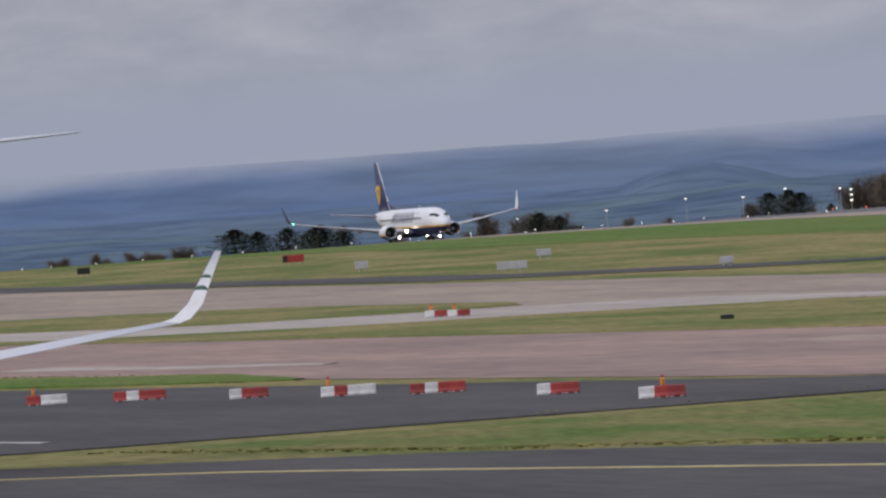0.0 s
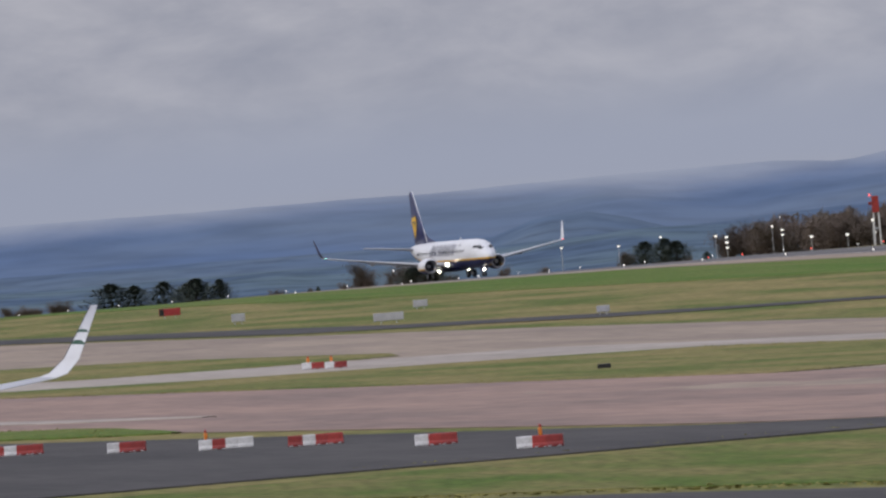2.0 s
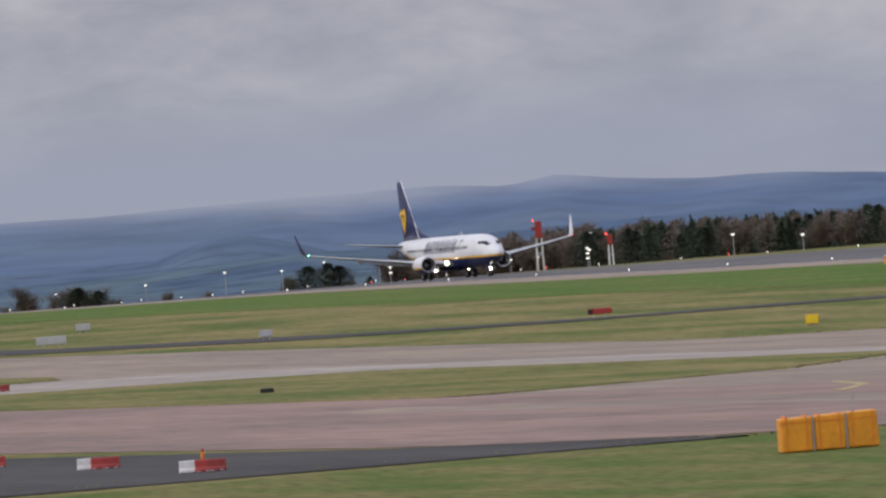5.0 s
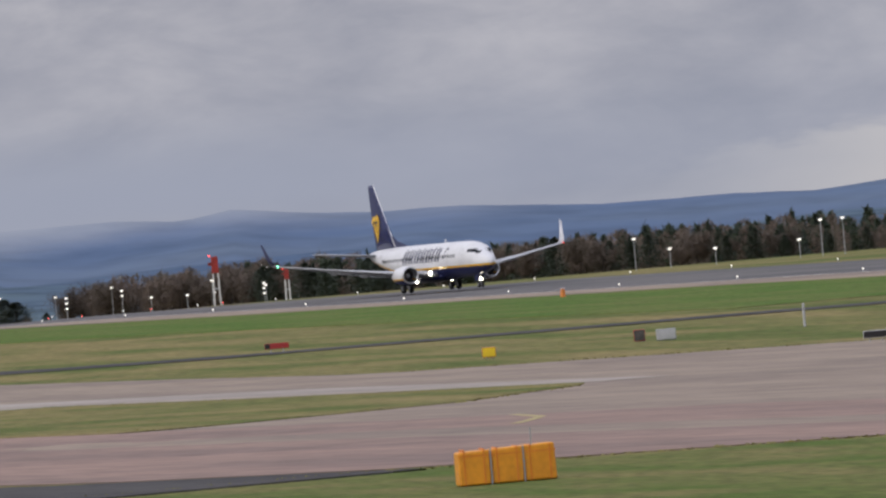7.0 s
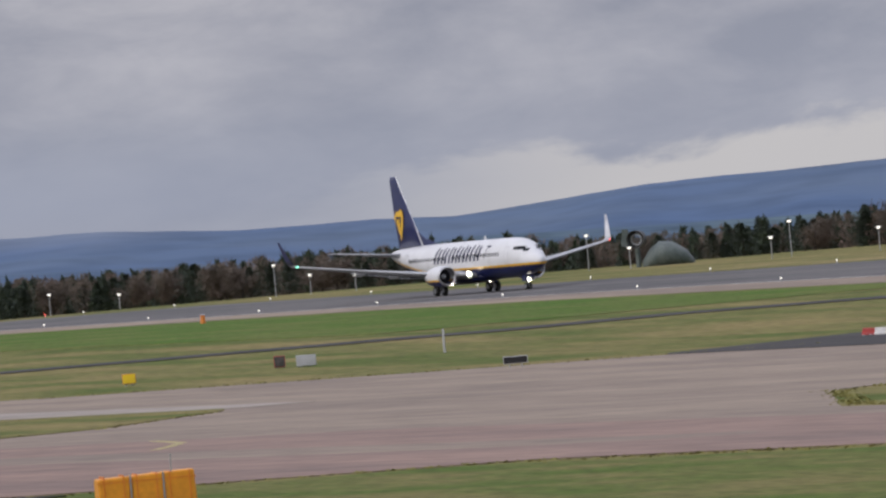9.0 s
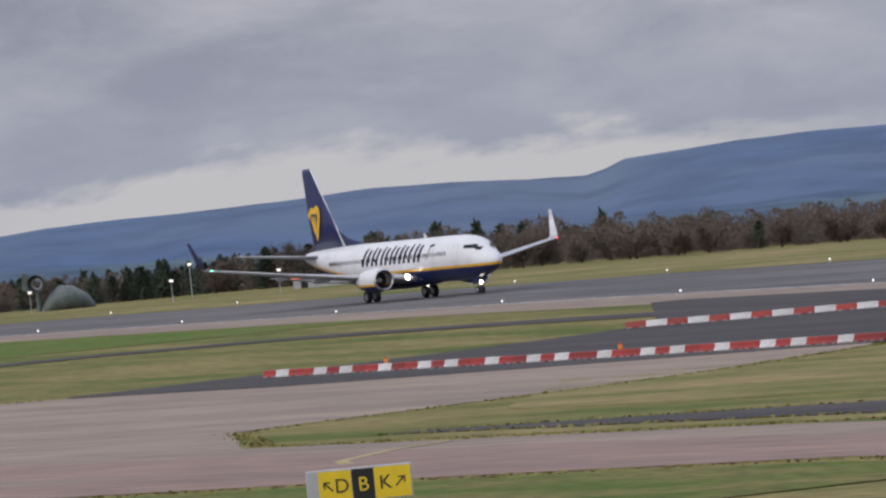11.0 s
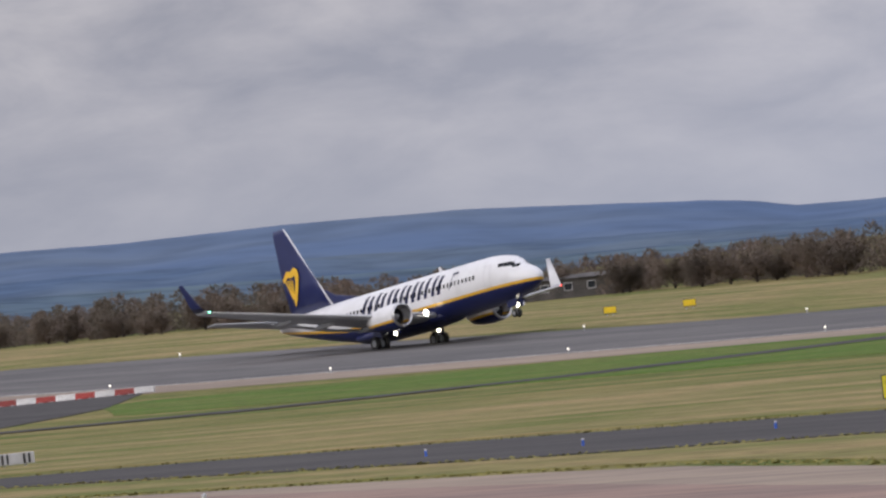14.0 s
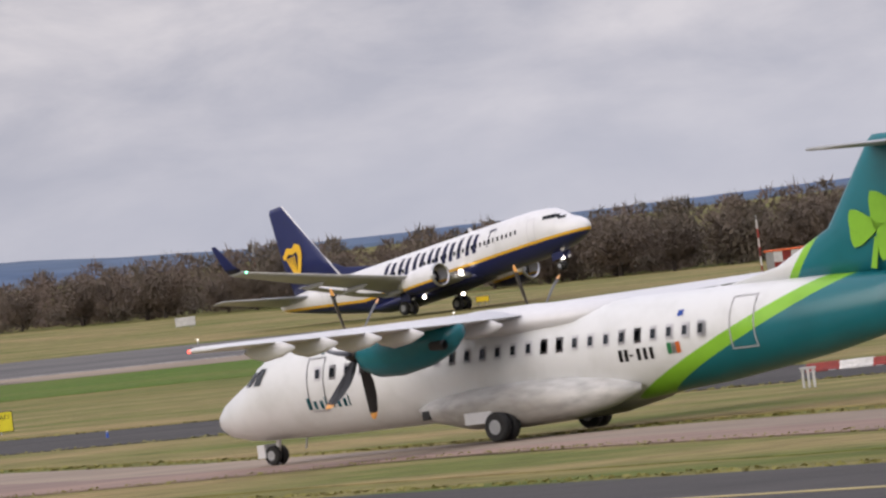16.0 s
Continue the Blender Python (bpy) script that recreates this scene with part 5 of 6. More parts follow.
board("red_sign", "red mandatory sign beside a black panel", -916, 240, 2.2, 0.75, 0.3, SIGN_RED, SIGN_RED, cells=[(-1.06, -0.6, SIGN_BLACK), (-0.57, 1.06, SIGN_RED)])
board("red_sign", "red mandatory sign beside a black panel", -641, 226, 1.8, 0.42, 0.3, SIGN_RED, SIGN_RED, cells=[(-0.86, -0.5, SIGN_BLACK), (-0.47, 0.86, SIGN_RED)])
board("equipment_box", "yellow equipment box on grass", -555, 210, 0.85, 0.62, 0.7, SIGN_YELLOW, YELLOW_BOX, lift=0.12, category="box")
board("equipment_box", "small dark box on grass", -455, 142, 0.7, 0.25, 0.4, SIGN_BLACK, SIGN_BLACK, lift=0.05, category="box")
board("equipment_box", "red-brown equipment cabinet on grass", -565.5, 224.6, 0.75, 0.75, 0.7, BRICK, SIGN_RED, lift=0.05, category="box")
board("equipment_box", "grey ribbed equipment cabinet", -562.8, 225.4, 1.3, 0.72, 0.7, SIGN_GREY, STEEL, lift=0.05, category="box")


barrier_line(between((-139.2, 141.0), (-131.2, 143.0), 6), "rw", "barriers beside the asphalt strip", 0.7, (), 1.9, 0.8)


def build_stand():
    t = thing("marker_stand", "pale grey slotted marker stand on grass", "stand", facing(-117.3, 119.8))
    for i in range(3):
        part("upright", boxes((-0.2 + i * 0.17, -0.12 + i * 0.17, -0.1, 0.1, -0.02, 0.62), bevel=0.01), WHITE_PLASTIC, t)
    part("rail", boxes((-0.24, 0.28, -0.12, 0.12, 0.60, 0.68), bevel=0.015), SIGN_GREY, t)


build_stand()


def build_yellow_crates():
    t = thing("yellow_crate_row", "three yellow sheeted blocks strapped together on grass", "crate", facing(-243.0, 92.15, 7, 0.03))
    for i in range(3):
        x = (i - 1) * 0.93
        bm = box(bmesh.new(), x - 0.45, x + 0.45, -0.5, 0.5, 0.02, 1.0, 0.05)
        for v in bm.verts:
            if v.co.z > 0.9:
                v.co.x += 0.03 * math.sin(i * 2.1)
                v.co.z += 0.03 * v.co.x
        block = part("crate", bm, YELLOW_BOX, t, "yellow sheeted block")
        for q in (-0.28, 0.28):
            part("strap", boxes((x + q - 0.02, x + q + 0.02, -0.512, 0.512, 0.02, 1.03), bevel=0.004), AMBER_PLASTIC, block)
        part("lid_seam", boxes((x - 0.46, x + 0.46, -0.512, -0.496, 0.82, 0.85)), AMBER_PLASTIC, block)
    for x in (-0.465, 0.465):
        part("joint_post", boxes((x - 0.02, x + 0.02, -0.53, -0.49, 0.0, 1.02)), STEEL, t, "grey joint post")
    part("marker_rod", tube((0.7, -0.45, 1.0), (0.72, -0.45, 1.5), 0.02), STEEL, t)


build_yellow_crates()


def runway_light(m, mat, group, tall=0.28):
    t = thing("runway_light", "small lit runway light", "light", m, group)
    part("stem", tube((0, 0, 0), (0, 0, tall), 0.05), STEEL, t)
    part("lens", move(lathe([(tall, 0.055), (tall + 0.08, 0.08), (tall + 0.15, 0.04)], 10), pose(0, 0, 0, 0, -90)), mat, t, "glowing lens")
    return t


first_light = runway_light(level(-1420, 328, 0.08), LAMP_SMALL, "runway lights")
for row_d, step, off in ((328, 30, 0), (384, 30, 12)):
    for i in range(int(1000 / step)):
        s = -1400 + off + i * step
        copy_thing(first_light, level(s, row_d, 0.08))
red_light = runway_light(level(-1235, 402, 0.0), LAMP_RED, "red runway lights")
for s in (-1220, -1190, -1160, -1090):
    copy_thing(red_light, level(s, 402))


def marker_post(s, d, mat, label, h=0.75, r=0.07):
    t = thing("marker_post", label, "post", level(s, d), "marker posts")
    part("shaft", tube((0, 0, -0.05), (0, 0, h), r, r * 0.8), mat, t)
    part("cap", tube((0, 0, h), (0, 0, h + 0.06), r * 1.15, r * 0.6), SIGN_GREY, t)


for s, d in ((-198.5, 139.3), (-192.3, 142.8), (-180.8, 143.8), (-173.4, 146.6), (-160, 146), (-209, 140)):
    marker_post(s, d, BLUE_PLASTIC, "blue edge marker on asphalt strip", 0.24, 0.055)
marker_post(-163, 101.5, WHITE_PLASTIC, "white marker post with dark bands on grass", 0.8, 0.08)
marker_post(-567, 237, SIGN_GREY, "grey post with a small instrument on grass", 1.5, 0.09)
marker_post(-791, 307, AMBER_PLASTIC, "orange marker by the runway", 0.8, 0.25)


def lamp_mast(s, d, h, label="tall floodlight mast with lit lamps", heads=1):
    t = thing("lamp_mast", label, "street lamp", facing(s, d), "lamp masts")
    part("pole", tube((0, 0, -0.2), (0, 0, h), 0.06, 0.045), STEEL, t)
    for i in range(heads):
        arm = part("bracket", boxes((-0.4, 0.4, -0.05, 0.05, h - 0.08 - i * 0.8, h - i * 0.8), bevel=0.01), STEEL, t)
        part("lamp_head", boxes((-0.2, 0.2, -0.22, -0.06, h - 0.3 - i * 0.8, h - 0.08 - i * 0.8), bevel=0.03), LAMP_SMALL, arm, "glowing lamp head")


random.seed(11)
for s, d, h, k in ((-1045, 440, 4.6, 1), (-1038, 440, 4.6, 1), (-1033, 432, 2.4, 1), (-1102, 438, 4.2, 1), (-1009, 434, 2.6, 1), (-1250, 432, 2.2, 1), (-1239, 428, 3.9, 1), (-1222, 430, 2.6, 1), (-1262, 432, 2.2, 1), (-1290, 436, 2.4, 1), (-1330, 436, 3.5, 3),
                   (-1180, 436, 3.0, 1), (-1148, 434, 2.2, 1), (-1075, 432, 2.6, 1), (-1060, 432, 2.2, 1), (-1020, 446, 4.4, 1), (-985, 436, 2.6, 1), (-962, 446, 4.2, 1), (-950, 438, 2.6, 1), (-1405, 470, 4.2, 2), (-1440, 480, 5.0, 1), (-1470, 480, 4.4, 1),
                   (-1500, 480, 5.2, 1), (-1540, 485, 4.6, 1), (-1590, 490, 5.5, 1), (-1640, 490, 4.6, 1), (-1700, 490, 4.4, 1), (-1420, 500, 6.0, 1), (-1365, 480, 3.4, 3), (-930, 442, 2.8, 1), (-1555, 520, 7.5, 1), (-1480, 520, 7.0, 1)):
    lamp_mast(s, d, h, heads=k)


def lattice_mast(s, d, h, w, label):
    """Two white legs with a red lattice head."""
    t = thing("approach_mast", label, "mast", facing(s, d))
    for x in (-w, w):
        part("leg", tube((x, 0, -0.2), (x * 0.8, 0, h * 0.62), 0.15, 0.12), WHITE_PLASTIC, t, "white tubular leg")
    head = part("head", boxes((-w * 1.1, w * 1.1, -0.2, 0.2, h * 0.6, h * 0.9), bevel=0.05), RED_PLASTIC, t, "red lattice head")
    part("arm", boxes((-w * 2.2, 0, -0.1, 0.1, h * 0.74, h * 0.8), bevel=0.02), RED_PLASTIC, head)
    part("obstruction_light", move(lathe([(0, 0.09), (0.2, 0.11), (0.28, 0.04)], 10), Matrix.Translation((-w * 1.6, 0, h * 0.9)) @ pose(0, 0, 0, 0, -90)), LAMP_RED, head, "red obstruction light")
    part("crossbar", boxes((-w, w, -0.06, 0.06, h * 0.3, h * 0.34)), STEEL, t)


lattice_mast(-1243, 430, 7.9, 0.45, "white and red mast beyond the runway")
lattice_mast(-1213, 430, 4.8, 0.3, "short white and red mast beyond the runway")


def thin_mast(s, d, h, label):
    t = thing("thin_mast", label, "mast", facing(s, d))
    for i in range(6):
        part("section", tube((0, 0, h * i / 6), (0, 0, h * (i + 1) / 6), 0.07), (RED_PLASTIC, WHITE_PLASTIC)[i % 2], t)
    part("tip", tube((0, 0, h), (0, 0, h + 0.4), 0.03), STEEL, t)


thin_mast(-442, 430, 4.4, "thin banded mast on dry grass")
thin_mast(-585, 500, 5.6, "red and white banded mast before the wood")


def build_windsock():
    t = thing("windsock", "orange windsock on a slim pole", "windsock", facing(-789, 395))
    part("pole", tube((0, 0, -0.2), (0, 0, 5.0), 0.09, 0.06), STEEL, t)
    rings = []
    for i in range(7):
        f = i / 6
        c = Vector((-1.9 * f, -0.2, 4.7 - 1.35 * f ** 1.4))
        r = 0.28 - 0.12 * f
        rings.append([c + Vector((0.35 * math.cos(q) * r, math.sin(q) * r, math.cos(q) * r)) for q in (2 * math.pi * k / 14 for k in range(14))])
    part("sock", loft(rings), ORANGE_CLOTH, t, "orange cloth cone", smooth=True)
    part("swivel", tube((0, -0.2, 4.75), (0, 0.1, 4.75), 0.06), STEEL, t)


build_windsock()


def cabin(s, d, w, dep, h, wall, roof, name, label, category="hut", doors=1, pitch=0.25):
    t = thing(name, label, category, facing(s, d))
    part("wall", boxes((-w / 2, w / 2, -dep / 2, dep / 2, -0.3, h), bevel=0.02), wall, t)
    bm = bmesh.new()
    o = 0.25
    vs = [bm.verts.new(p) for p in ((-w / 2 - o, -dep / 2 - o, h), (w / 2 + o, -dep / 2 - o, h), (w / 2 + o, dep / 2 + o, h), (-w / 2 - o, dep / 2 + o, h), (-w / 2 - o, 0, h + dep * pitch), (w / 2 + o, 0, h + dep * pitch))]
    for f in ((0, 1, 5, 4), (2, 3, 4, 5), (0, 4, 3), (1, 2, 5), (3, 2, 1, 0)):
        bm.faces.new([vs[i] for i in f])
    part("roof", bm, roof, t)
    n = max(2, int(w / 2.2))
    for i in range(n):
        x = -w / 2 + (i + 0.5) * w / n
        if i < doors:
            part("door", boxes((x - 0.4, x + 0.4, -dep / 2 - 0.03, -dep / 2 + 0.01, 0, h * 0.8)), SIGN_BLACK, t)
        else:
            fr = part("window_frame", boxes((x - 0.42, x + 0.42, -dep / 2 - 0.03, -dep / 2 + 0.01, h * 0.38, h * 0.8)), SIGN_GREY, t)
            part("pane", boxes((x - 0.36, x + 0.36, -dep / 2 - 0.04, -dep / 2 + 0.01, h * 0.42, h * 0.76)), GLASS, fr)


cabin(-698, 486, 14, 5, 1.9, BRICK, BRICK, "farm_building", "long grey ruined wall and roof at the wood's edge", "building", 2, 0.08)
cabin(-611, 470, 3.4, 2.4, 0.6, SIGN_GREY, WHITE_PLASTIC, "shed", "low grey shed with white roof", "shed", 1, 0.1)
cabin(-966, 468, 13, 4, 1.1, SIGN_GREY, ORANGE_CLOTH, "low_building", "low grey building under an orange roof edge", "building", 1, 0.04)


def build_chequered_box():
    t = thing("chequered_cabin", "red and white chequered cabin on dry grass", "hut", facing(-440, 431, 20))
    part("core", boxes((-1.45, 1.45, -1.0, 1.0, -0.2, 1.72)), STEEL, t)
    for i in range(4):
        for j in range(2):
            x = -1.5 + i * 0.75
            part("panel", boxes((x + 0.005, x + 0.745, -1.03, -0.99, j * 0.86, j * 0.86 + 0.855)), (RED_PLASTIC, WHITE_PLASTIC)[(i + j) % 2], t)
            if i < 3:
                part("panel", boxes((1.45, 1.49, -1.0 + i * 0.667, -0.34 + i * 0.667, j * 0.86, j * 0.86 + 0.855)), (WHITE_PLASTIC, RED_PLASTIC)[(i + j) % 2], t)
    part("roof", boxes((-1.58, 1.58, -1.1, 1.1, 1.725, 1.85), bevel=0.03), ORANGE_CLOTH, t, "orange-red roof")


build_chequered_box()


def build_fire_rig():
    """Old training airframe: a green hull hump with a dark open engine ring on a column."""
    t = thing("training_airframe", "dark green training airframe with an open engine ring", "airframe", facing(-995, 445))
    part("hull", hull([(3.4, 0.4, -0.3, 0.3), (2.6, 1.6, -0.3, 1.2), (1.0, 2.7, -0.3, 1.6), (-0.6, 2.9, -0.3, 1.6), (-1.8, 2.0, -0.3, 1.3), (-2.8, 0.6, -0.3, 0.5)], 20), CAMO, t, smooth=True)
    ring = part("engine_ring", move(lathe([(-0.7, 0.85), (-0.8, 1.05), (0.6, 1.05), (0.7, 0.85), (0.4, 0.7), (-0.4, 0.7)], 24, closed=True), Matrix.Translation((-3.2, -0.3, 3.3)) @ pose(0, 0, 0, 0, 0, 75)), SIGN_BLACK, t, "dark open engine ring")
    part("inner_ring", move(lathe([(-0.3, 0.55), (-0.3, 0.68), (0.3, 0.68), (0.3, 0.55)], 20, closed=True), Matrix.Translation((-3.2, -0.3, 3.3)) @ pose(0, 0, 0, 0, 0, 75)), STEEL, ring)
    part("column", tube((-3.2, 0, -0.3), (-3.2, 0, 2.5), 0.3), CAMO, t)
    part("fin", loft([airfoil((-3.6, 0, 2.6), 1.5, 0.08, "z"), airfoil((-4.2, 0, 4.6), 0.7, 0.06, "z")]), CAMO, t)


build_fire_rig()


# ---- trees ----
def bare_tree(seed, h):
    """Winter tree: trunk, limbs and a crown of fine twig sprays."""
    rnd = random.Random(seed)
    t = thing("tree", "bare brown winter tree at the edge of the airfield", "tree", Matrix(), "tree belt")
    trunk = tube((0, 0, -0.3), (0.1, 0, h * 0.5), h * 0.028, h * 0.014, 7)
    tips = []
    for i in range(14):
        a, z = rnd.uniform(0, 6.3), h * rnd.uniform(0.04, 0.5)
        tip = Vector((math.cos(a) * h * rnd.uniform(0.1, 0.36), math.sin(a) * h * rnd.uniform(0.1, 0.36), z + h * rnd.uniform(0.08, 0.42)))
        trunk = join(trunk, tube((0.05, 0, z), tip, h * 0.012, h * 0.004, 5))
        tips.append(tip)
    part("trunk", trunk, BARK, t)
    verts, faces = [], []
    for i in range(6500):
        base = rnd.choice(tips) * rnd.uniform(0.55, 1.05)
        out = Vector((rnd.gauss(0, 1), rnd.gauss(0, 1), rnd.gauss(0.35, 0.8))) * h * 0.055
        p = base + out * rnd.uniform(0.2, 2.3)
        p.z = max(p.z, h * 0.06)
        q = p + Vector((rnd.gauss(0, 1), rnd.gauss(0, 1), rnd.uniform(0.2, 1.6))).normalized() * h * rnd.uniform(0.05, 0.12)
        side = Vector((rnd.gauss(0, 1), rnd.gauss(0, 1), rnd.gauss(0, 0.4))).normalized() * h * rnd.uniform(0.003, 0.008)
        k = len(verts)
        verts += [p - side, p + side, q]
        faces.append((k, k + 1, k + 2))
    me = bpy.data.meshes.new("crown")
    me.from_pydata([tuple(v) for v in verts], [], faces)
    me.materials.append(TWIGS)
    crown = new("crown", me)
    crown.parent = t
    tagged(crown, "crown of fine bare twigs")
    return t


def conifer(seed, h, width=0.25):
    rnd = random.Random(seed)
    t = thing("conifer", "dark green conifer beyond the runway", "tree", Matrix(), "conifers")
    part("trunk", tube((0, 0, -0.3), (0, 0, h * 0.9), h * 0.022, h * 0.006, 7), BARK, t)
    verts, faces = [], []
    for i in range(2300):
        f = rnd.random() ** 0.8
        z = h * (0.06 + 0.93 * f)
        a, r = rnd.uniform(0, 6.3), h * width * (1 - f ** 2.1) ** 0.75 * rnd.uniform(0.25, 1.08) * (0.8 + 0.2 * math.sin(f * 40))
        p = Vector((math.cos(a) * r, math.sin(a) * r, z))
        out = Vector((math.cos(a), math.sin(a), rnd.uniform(-0.5, 0.5))).normalized()
        side = out.cross(Vector((0, 0, 1))).normalized() * h * rnd.uniform(0.012, 0.03)
        k = len(verts)
        verts += [p - side, p + side, p + out * h * rnd.uniform(0.03, 0.07) + Vector((0, 0, rnd.uniform(-0.02, 0.05) * h))]
        faces.append((k, k + 1, k + 2))
    me = bpy.data.meshes.new("crown")
    me.from_pydata([tuple(v) for v in verts], [], faces)
    me.materials.append(CONIFER)
    crown = new("crown", me)
    crown.parent = t
    return t


BARE = [bare_tree(k, 6.0) for k in range(5)]
FIRS = [conifer(20, 6.0, 0.34), conifer(21, 6.0, 0.46), conifer(22, 6.0, 0.58)]
TOPS = [(-1500, 7.0), (-1449, 7.2), (-1400, 6.4), (-1290, 5.6), (-1237, 6.2), (-1180, 4.6), (-1130, 3.6), (-1036, 5.0), (-1025, 6.0), (-988, 5.0), (-960, 4.4), (-930, 4.6), (-890, 3.7), (-830, 3.4), (-800, 4.6), (-765, 3.7), (-735, 3.3), (-695, 3.9), (-655, 4.5), (-610, 5.4), (-560, 5.1), (-500, 5.2), (-430, 5.0), (-300, 5.2), (0, 6.0)]
used = set()


def plant(kinds, s, d, h, rnd, wide=1.0):
    src = rnd.choice(kinds)
    k = h / 6.0
    m = level(s, d, -0.1, rnd.uniform(0, 360)) @ Matrix.Diagonal((k * wide * rnd.uniform(0.9, 1.4), k * wide * rnd.uniform(0.9, 1.4), k, 1))
    if src in used:
        made = copy_thing(src, Matrix.Translation(m.translation) @ m.to_quaternion().to_matrix().to_4x4())
        made.scale = m.to_scale()
    else:
        used.add(src)
        src.matrix_basis = m


rnd = random.Random(5)
s = -1482.0
while s < 120:
    top = float(np.interp(s, *zip(*TOPS))) * float(np.interp(s, (-1000, -995, -620, -520, -440, -380), (0.95, 0.89, 0.95, 1.12, 1.0, 0.92)))
    for row in range(1):
        h = top * rnd.uniform(0.72, 1.05) * (1.0 + 0.05 * row)
        fir = (-1400 < s < -1010 and rnd.random() < 0.6) or (-1010 <= s < -820 and rnd.random() < 0.08)
        plant(FIRS if fir else BARE, s + rnd.uniform(-3, 3), 486 + row * 11 + rnd.uniform(-4, 4), h, rnd, 1.0 if fir else 1.3)
    s += rnd.uniform(3.8, 6.2)
for s, d, h, kind in ((-1840, 470, 6.8, "f"), (-1836, 474, 6.0, "f"), (-1797, 470, 6.2, "f"), (-1792, 474, 5.6, "f"), (-1772, 470, 6.2, "f"), (-1765, 473, 5.6, "f"), (-1616, 470, 4.8, "f"), (-1610, 472, 4.0, "f"), (-1640, 480, 5.2, "b"), (-1660, 480, 5.6, "b"), (-1690, 482, 6.6, "b"),
                      (-1478, 470, 4.4, "f"), (-1470, 471, 4.6, "f"), (-1464, 471, 4.0, "f"), (-1500, 474, 3.4, "b"), (-1925, 480, 4.6, "b"), (-1950, 480, 4.4, "b"), (-1975, 482, 4.6, "b"), (-2010, 482, 5.0, "b"), (-2060, 484, 4.6, "b")):
    plant(FIRS[1:] if kind == "f" else BARE, s, d, h, rnd, 1.9 if kind == "f" else 1.3)
for i in range(46):
    plant(BARE if i % 3 else FIRS, -2500 + i * 19, 620 + rnd.uniform(-30, 30), rnd.uniform(2.5, 4.5), rnd)


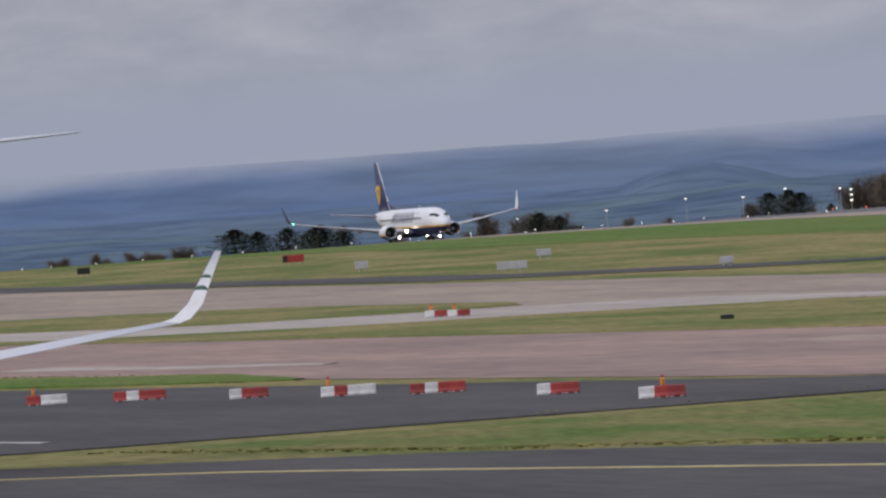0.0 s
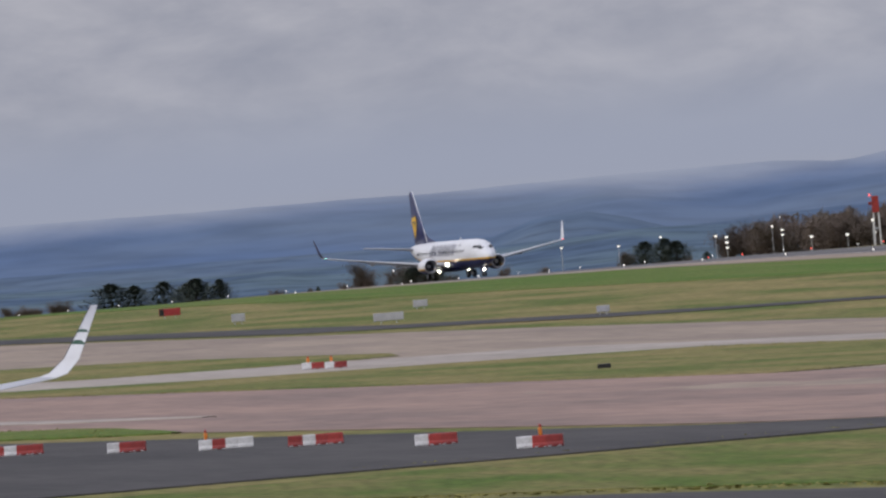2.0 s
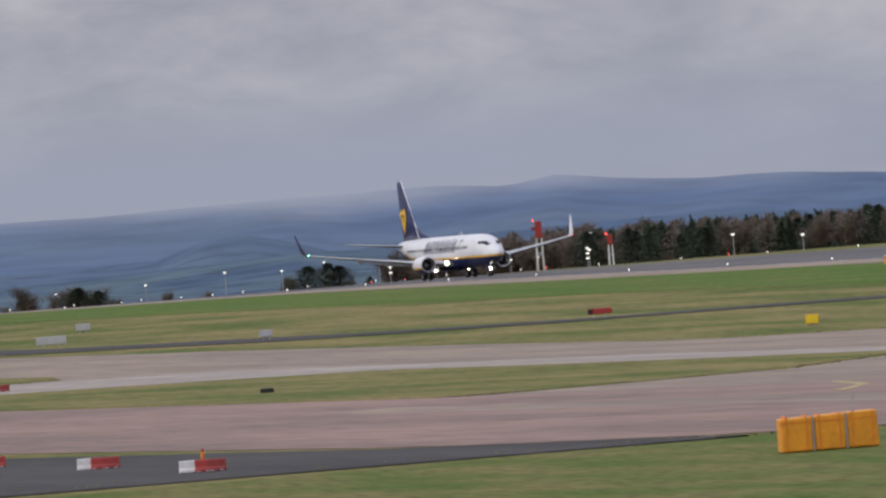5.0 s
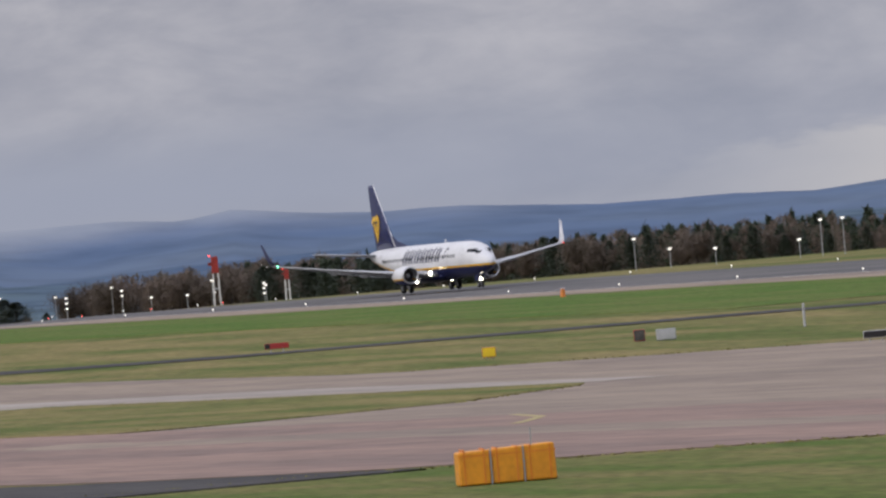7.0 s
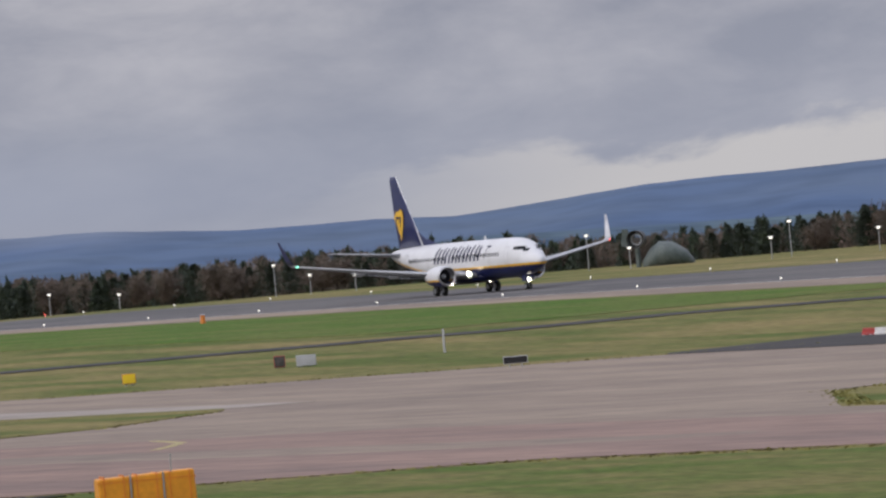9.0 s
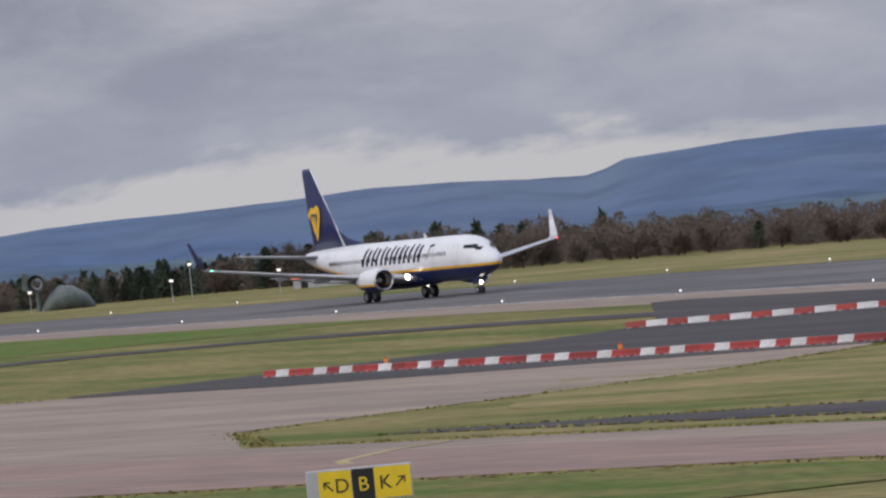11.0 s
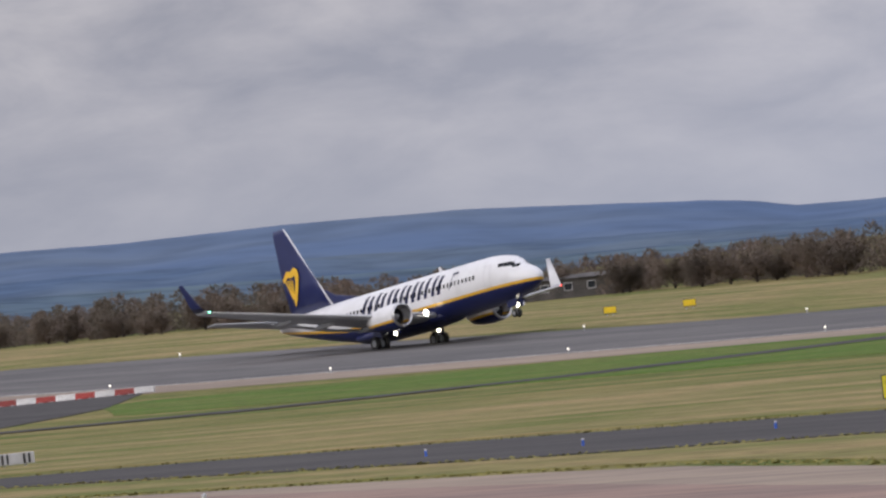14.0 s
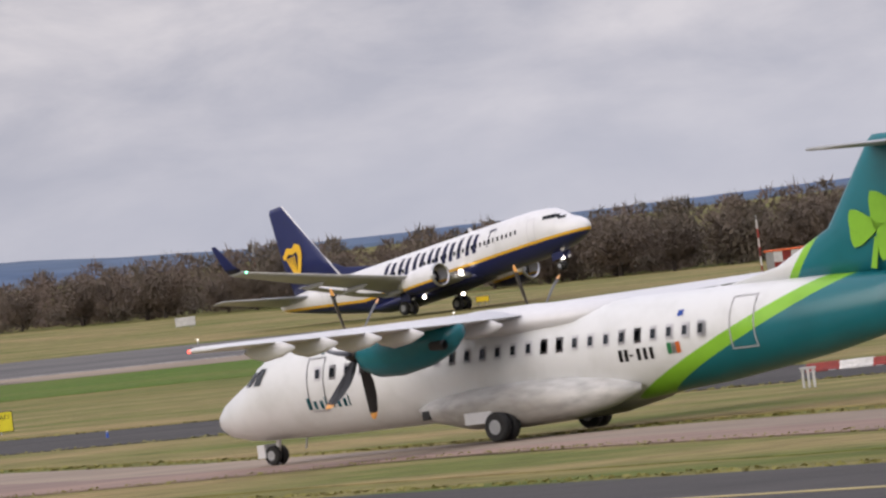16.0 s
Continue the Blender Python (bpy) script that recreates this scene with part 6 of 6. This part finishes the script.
def build_wood():
    """The depth of the belt behind its front trees, twig spray by twig spray."""
    rng = np.random.default_rng(3)
    verts, kinds = [], []
    for s in np.arange(-1476, 150, 3.2):
        top = float(np.interp(s, *zip(*TOPS))) * float(np.interp(s, (-1000, -995, -620, -520, -440, -380), (0.93, 0.88, 0.95, 1.12, 1.0, 0.92)))
        for row in range(5):
            h = top * rng.uniform(0.7, 1.08)
            c = np.array(at(s + rng.uniform(-2, 2), 490 + row * 8 + rng.uniform(-4, 4)))
            n = 640
            f = rng.random(n) ** 1.35
            fir = (-1400 < s < -1010 and rng.random() < 0.6)
            wide = h * ((0.33 * (1 - f) ** 0.7) if fir else 0.42 * np.sqrt(np.clip(1 - (f * 1.02 - 0.3) ** 2 * 1.9, 0.02, 1)))
            a, q = rng.uniform(0, 6.283, n), np.sqrt(rng.random(n)) * wide
            p = c + np.stack([np.cos(a) * q, np.sin(a) * q, f * h], 1)
            size = h * (0.058 if not fir else 0.06)
            d1, d2 = rng.normal(0, 1, (n, 3)) * size * (0.19 if not fir else 0.5), rng.normal(0, 1, (n, 3)) * size
            d2[:, 2] = np.abs(d2[:, 2]) * 1.3
            verts.append(np.stack([p - d1, p + d1, p + d2], 1).reshape(-1, 3))
            kinds += [int(fir)] * n
    verts = np.concatenate(verts)
    me = bpy.data.meshes.new("woodland")
    me.from_pydata(verts.tolist(), [], np.arange(len(verts)).reshape(-1, 3).tolist())
    me.materials.append(TWIGS)
    me.materials.append(CONIFER)
    me.polygons.foreach_set("material_index", kinds)
    tagged(new("woodland", me), "dense brown winter woodland behind the airfield", "woodland", kind="stuff")


build_wood()


# ---- what moves ----
def on_track(s, d, z, pitch, bank=0.0, turn=0.0):
    p = at(s, d)
    return Matrix.Translation((p.x, p.y, 6.4 + z)) @ pose(0, 0, 0, 0, 0, 90 - HEADING - turn) @ pose(0, 0, 0, 0, -pitch, 0) @ pose(0, 0, 0, bank)


def motions():
    walk(jet, [(t, on_track(s, d, z, p, float(np.interp(t, (12.0, 13.5, 15.2, 16.0), (0.0, -1.4, -2.2, -1.8))))) for t, s, d, z, p in (
        (0.0, -1309.00, 361.01, -4.32, 0), (1.5, -1245.58, 361.00, -3.53, 0), (3.5, -1153.53, 361.00, -3.39, 0), (7.0, -970.39, 361.00, -3.34, 0), (8.2, -902.73, 361.00, -3.84, 0), (10.3, -778.51, 361.00, -4.32, 0), (11.0, -734.87, 360.99, -4.61, 0), (12.0, -670.75, 361.00, -5.11, 1.3), (12.5, -637.61, 360.98, -5.47, 2.1), (13.5, -582.34, 368.64, -6.10, 4.6), (14.0, -563.0, 377.4, -6.66, 6.0), (14.5, -540.53, 386.99, -6.94, 6.1), (15.2, -507.20, 400.47, -7.16, 7.3), (16.0, -460.92, 411.77, -7.38, 8.3))])
    for wing, side in JET_WINGS:  # the wings bend upwards as they take the load
        root = Matrix.Translation((0, 1.5 * side, 1.75))
        walk(wing, [(t, root @ pose(0, 0, 0, side * bend) @ root.inverted()) for t, bend in ((0.0, 0.0), (11.5, 0.0), (13.5, 0.8), (14.5, 1.1), (15.2, 2.0), (16.0, 2.8))])
    walk(turboprop, [(t, Matrix.Translation((x, y, 0.06 + near_dip(UX * x + UY * y))) @ pose(0, 0, 0, 0, 0.5, turn)) for t, x, y, turn in (
        (0.0, 109.0, 0.0, 112.6), (8.0, 84.0, 60.0, 112.6), (14.0, 66.0, 97.0, 113.0), (15.0, 63.5, 111.5, 113.0), (15.2, 63.9, 114.6, 113.0), (15.7, 65.0, 123.0, 112.6), (16.0, 65.84, 127.9, 112.3))])


motions()
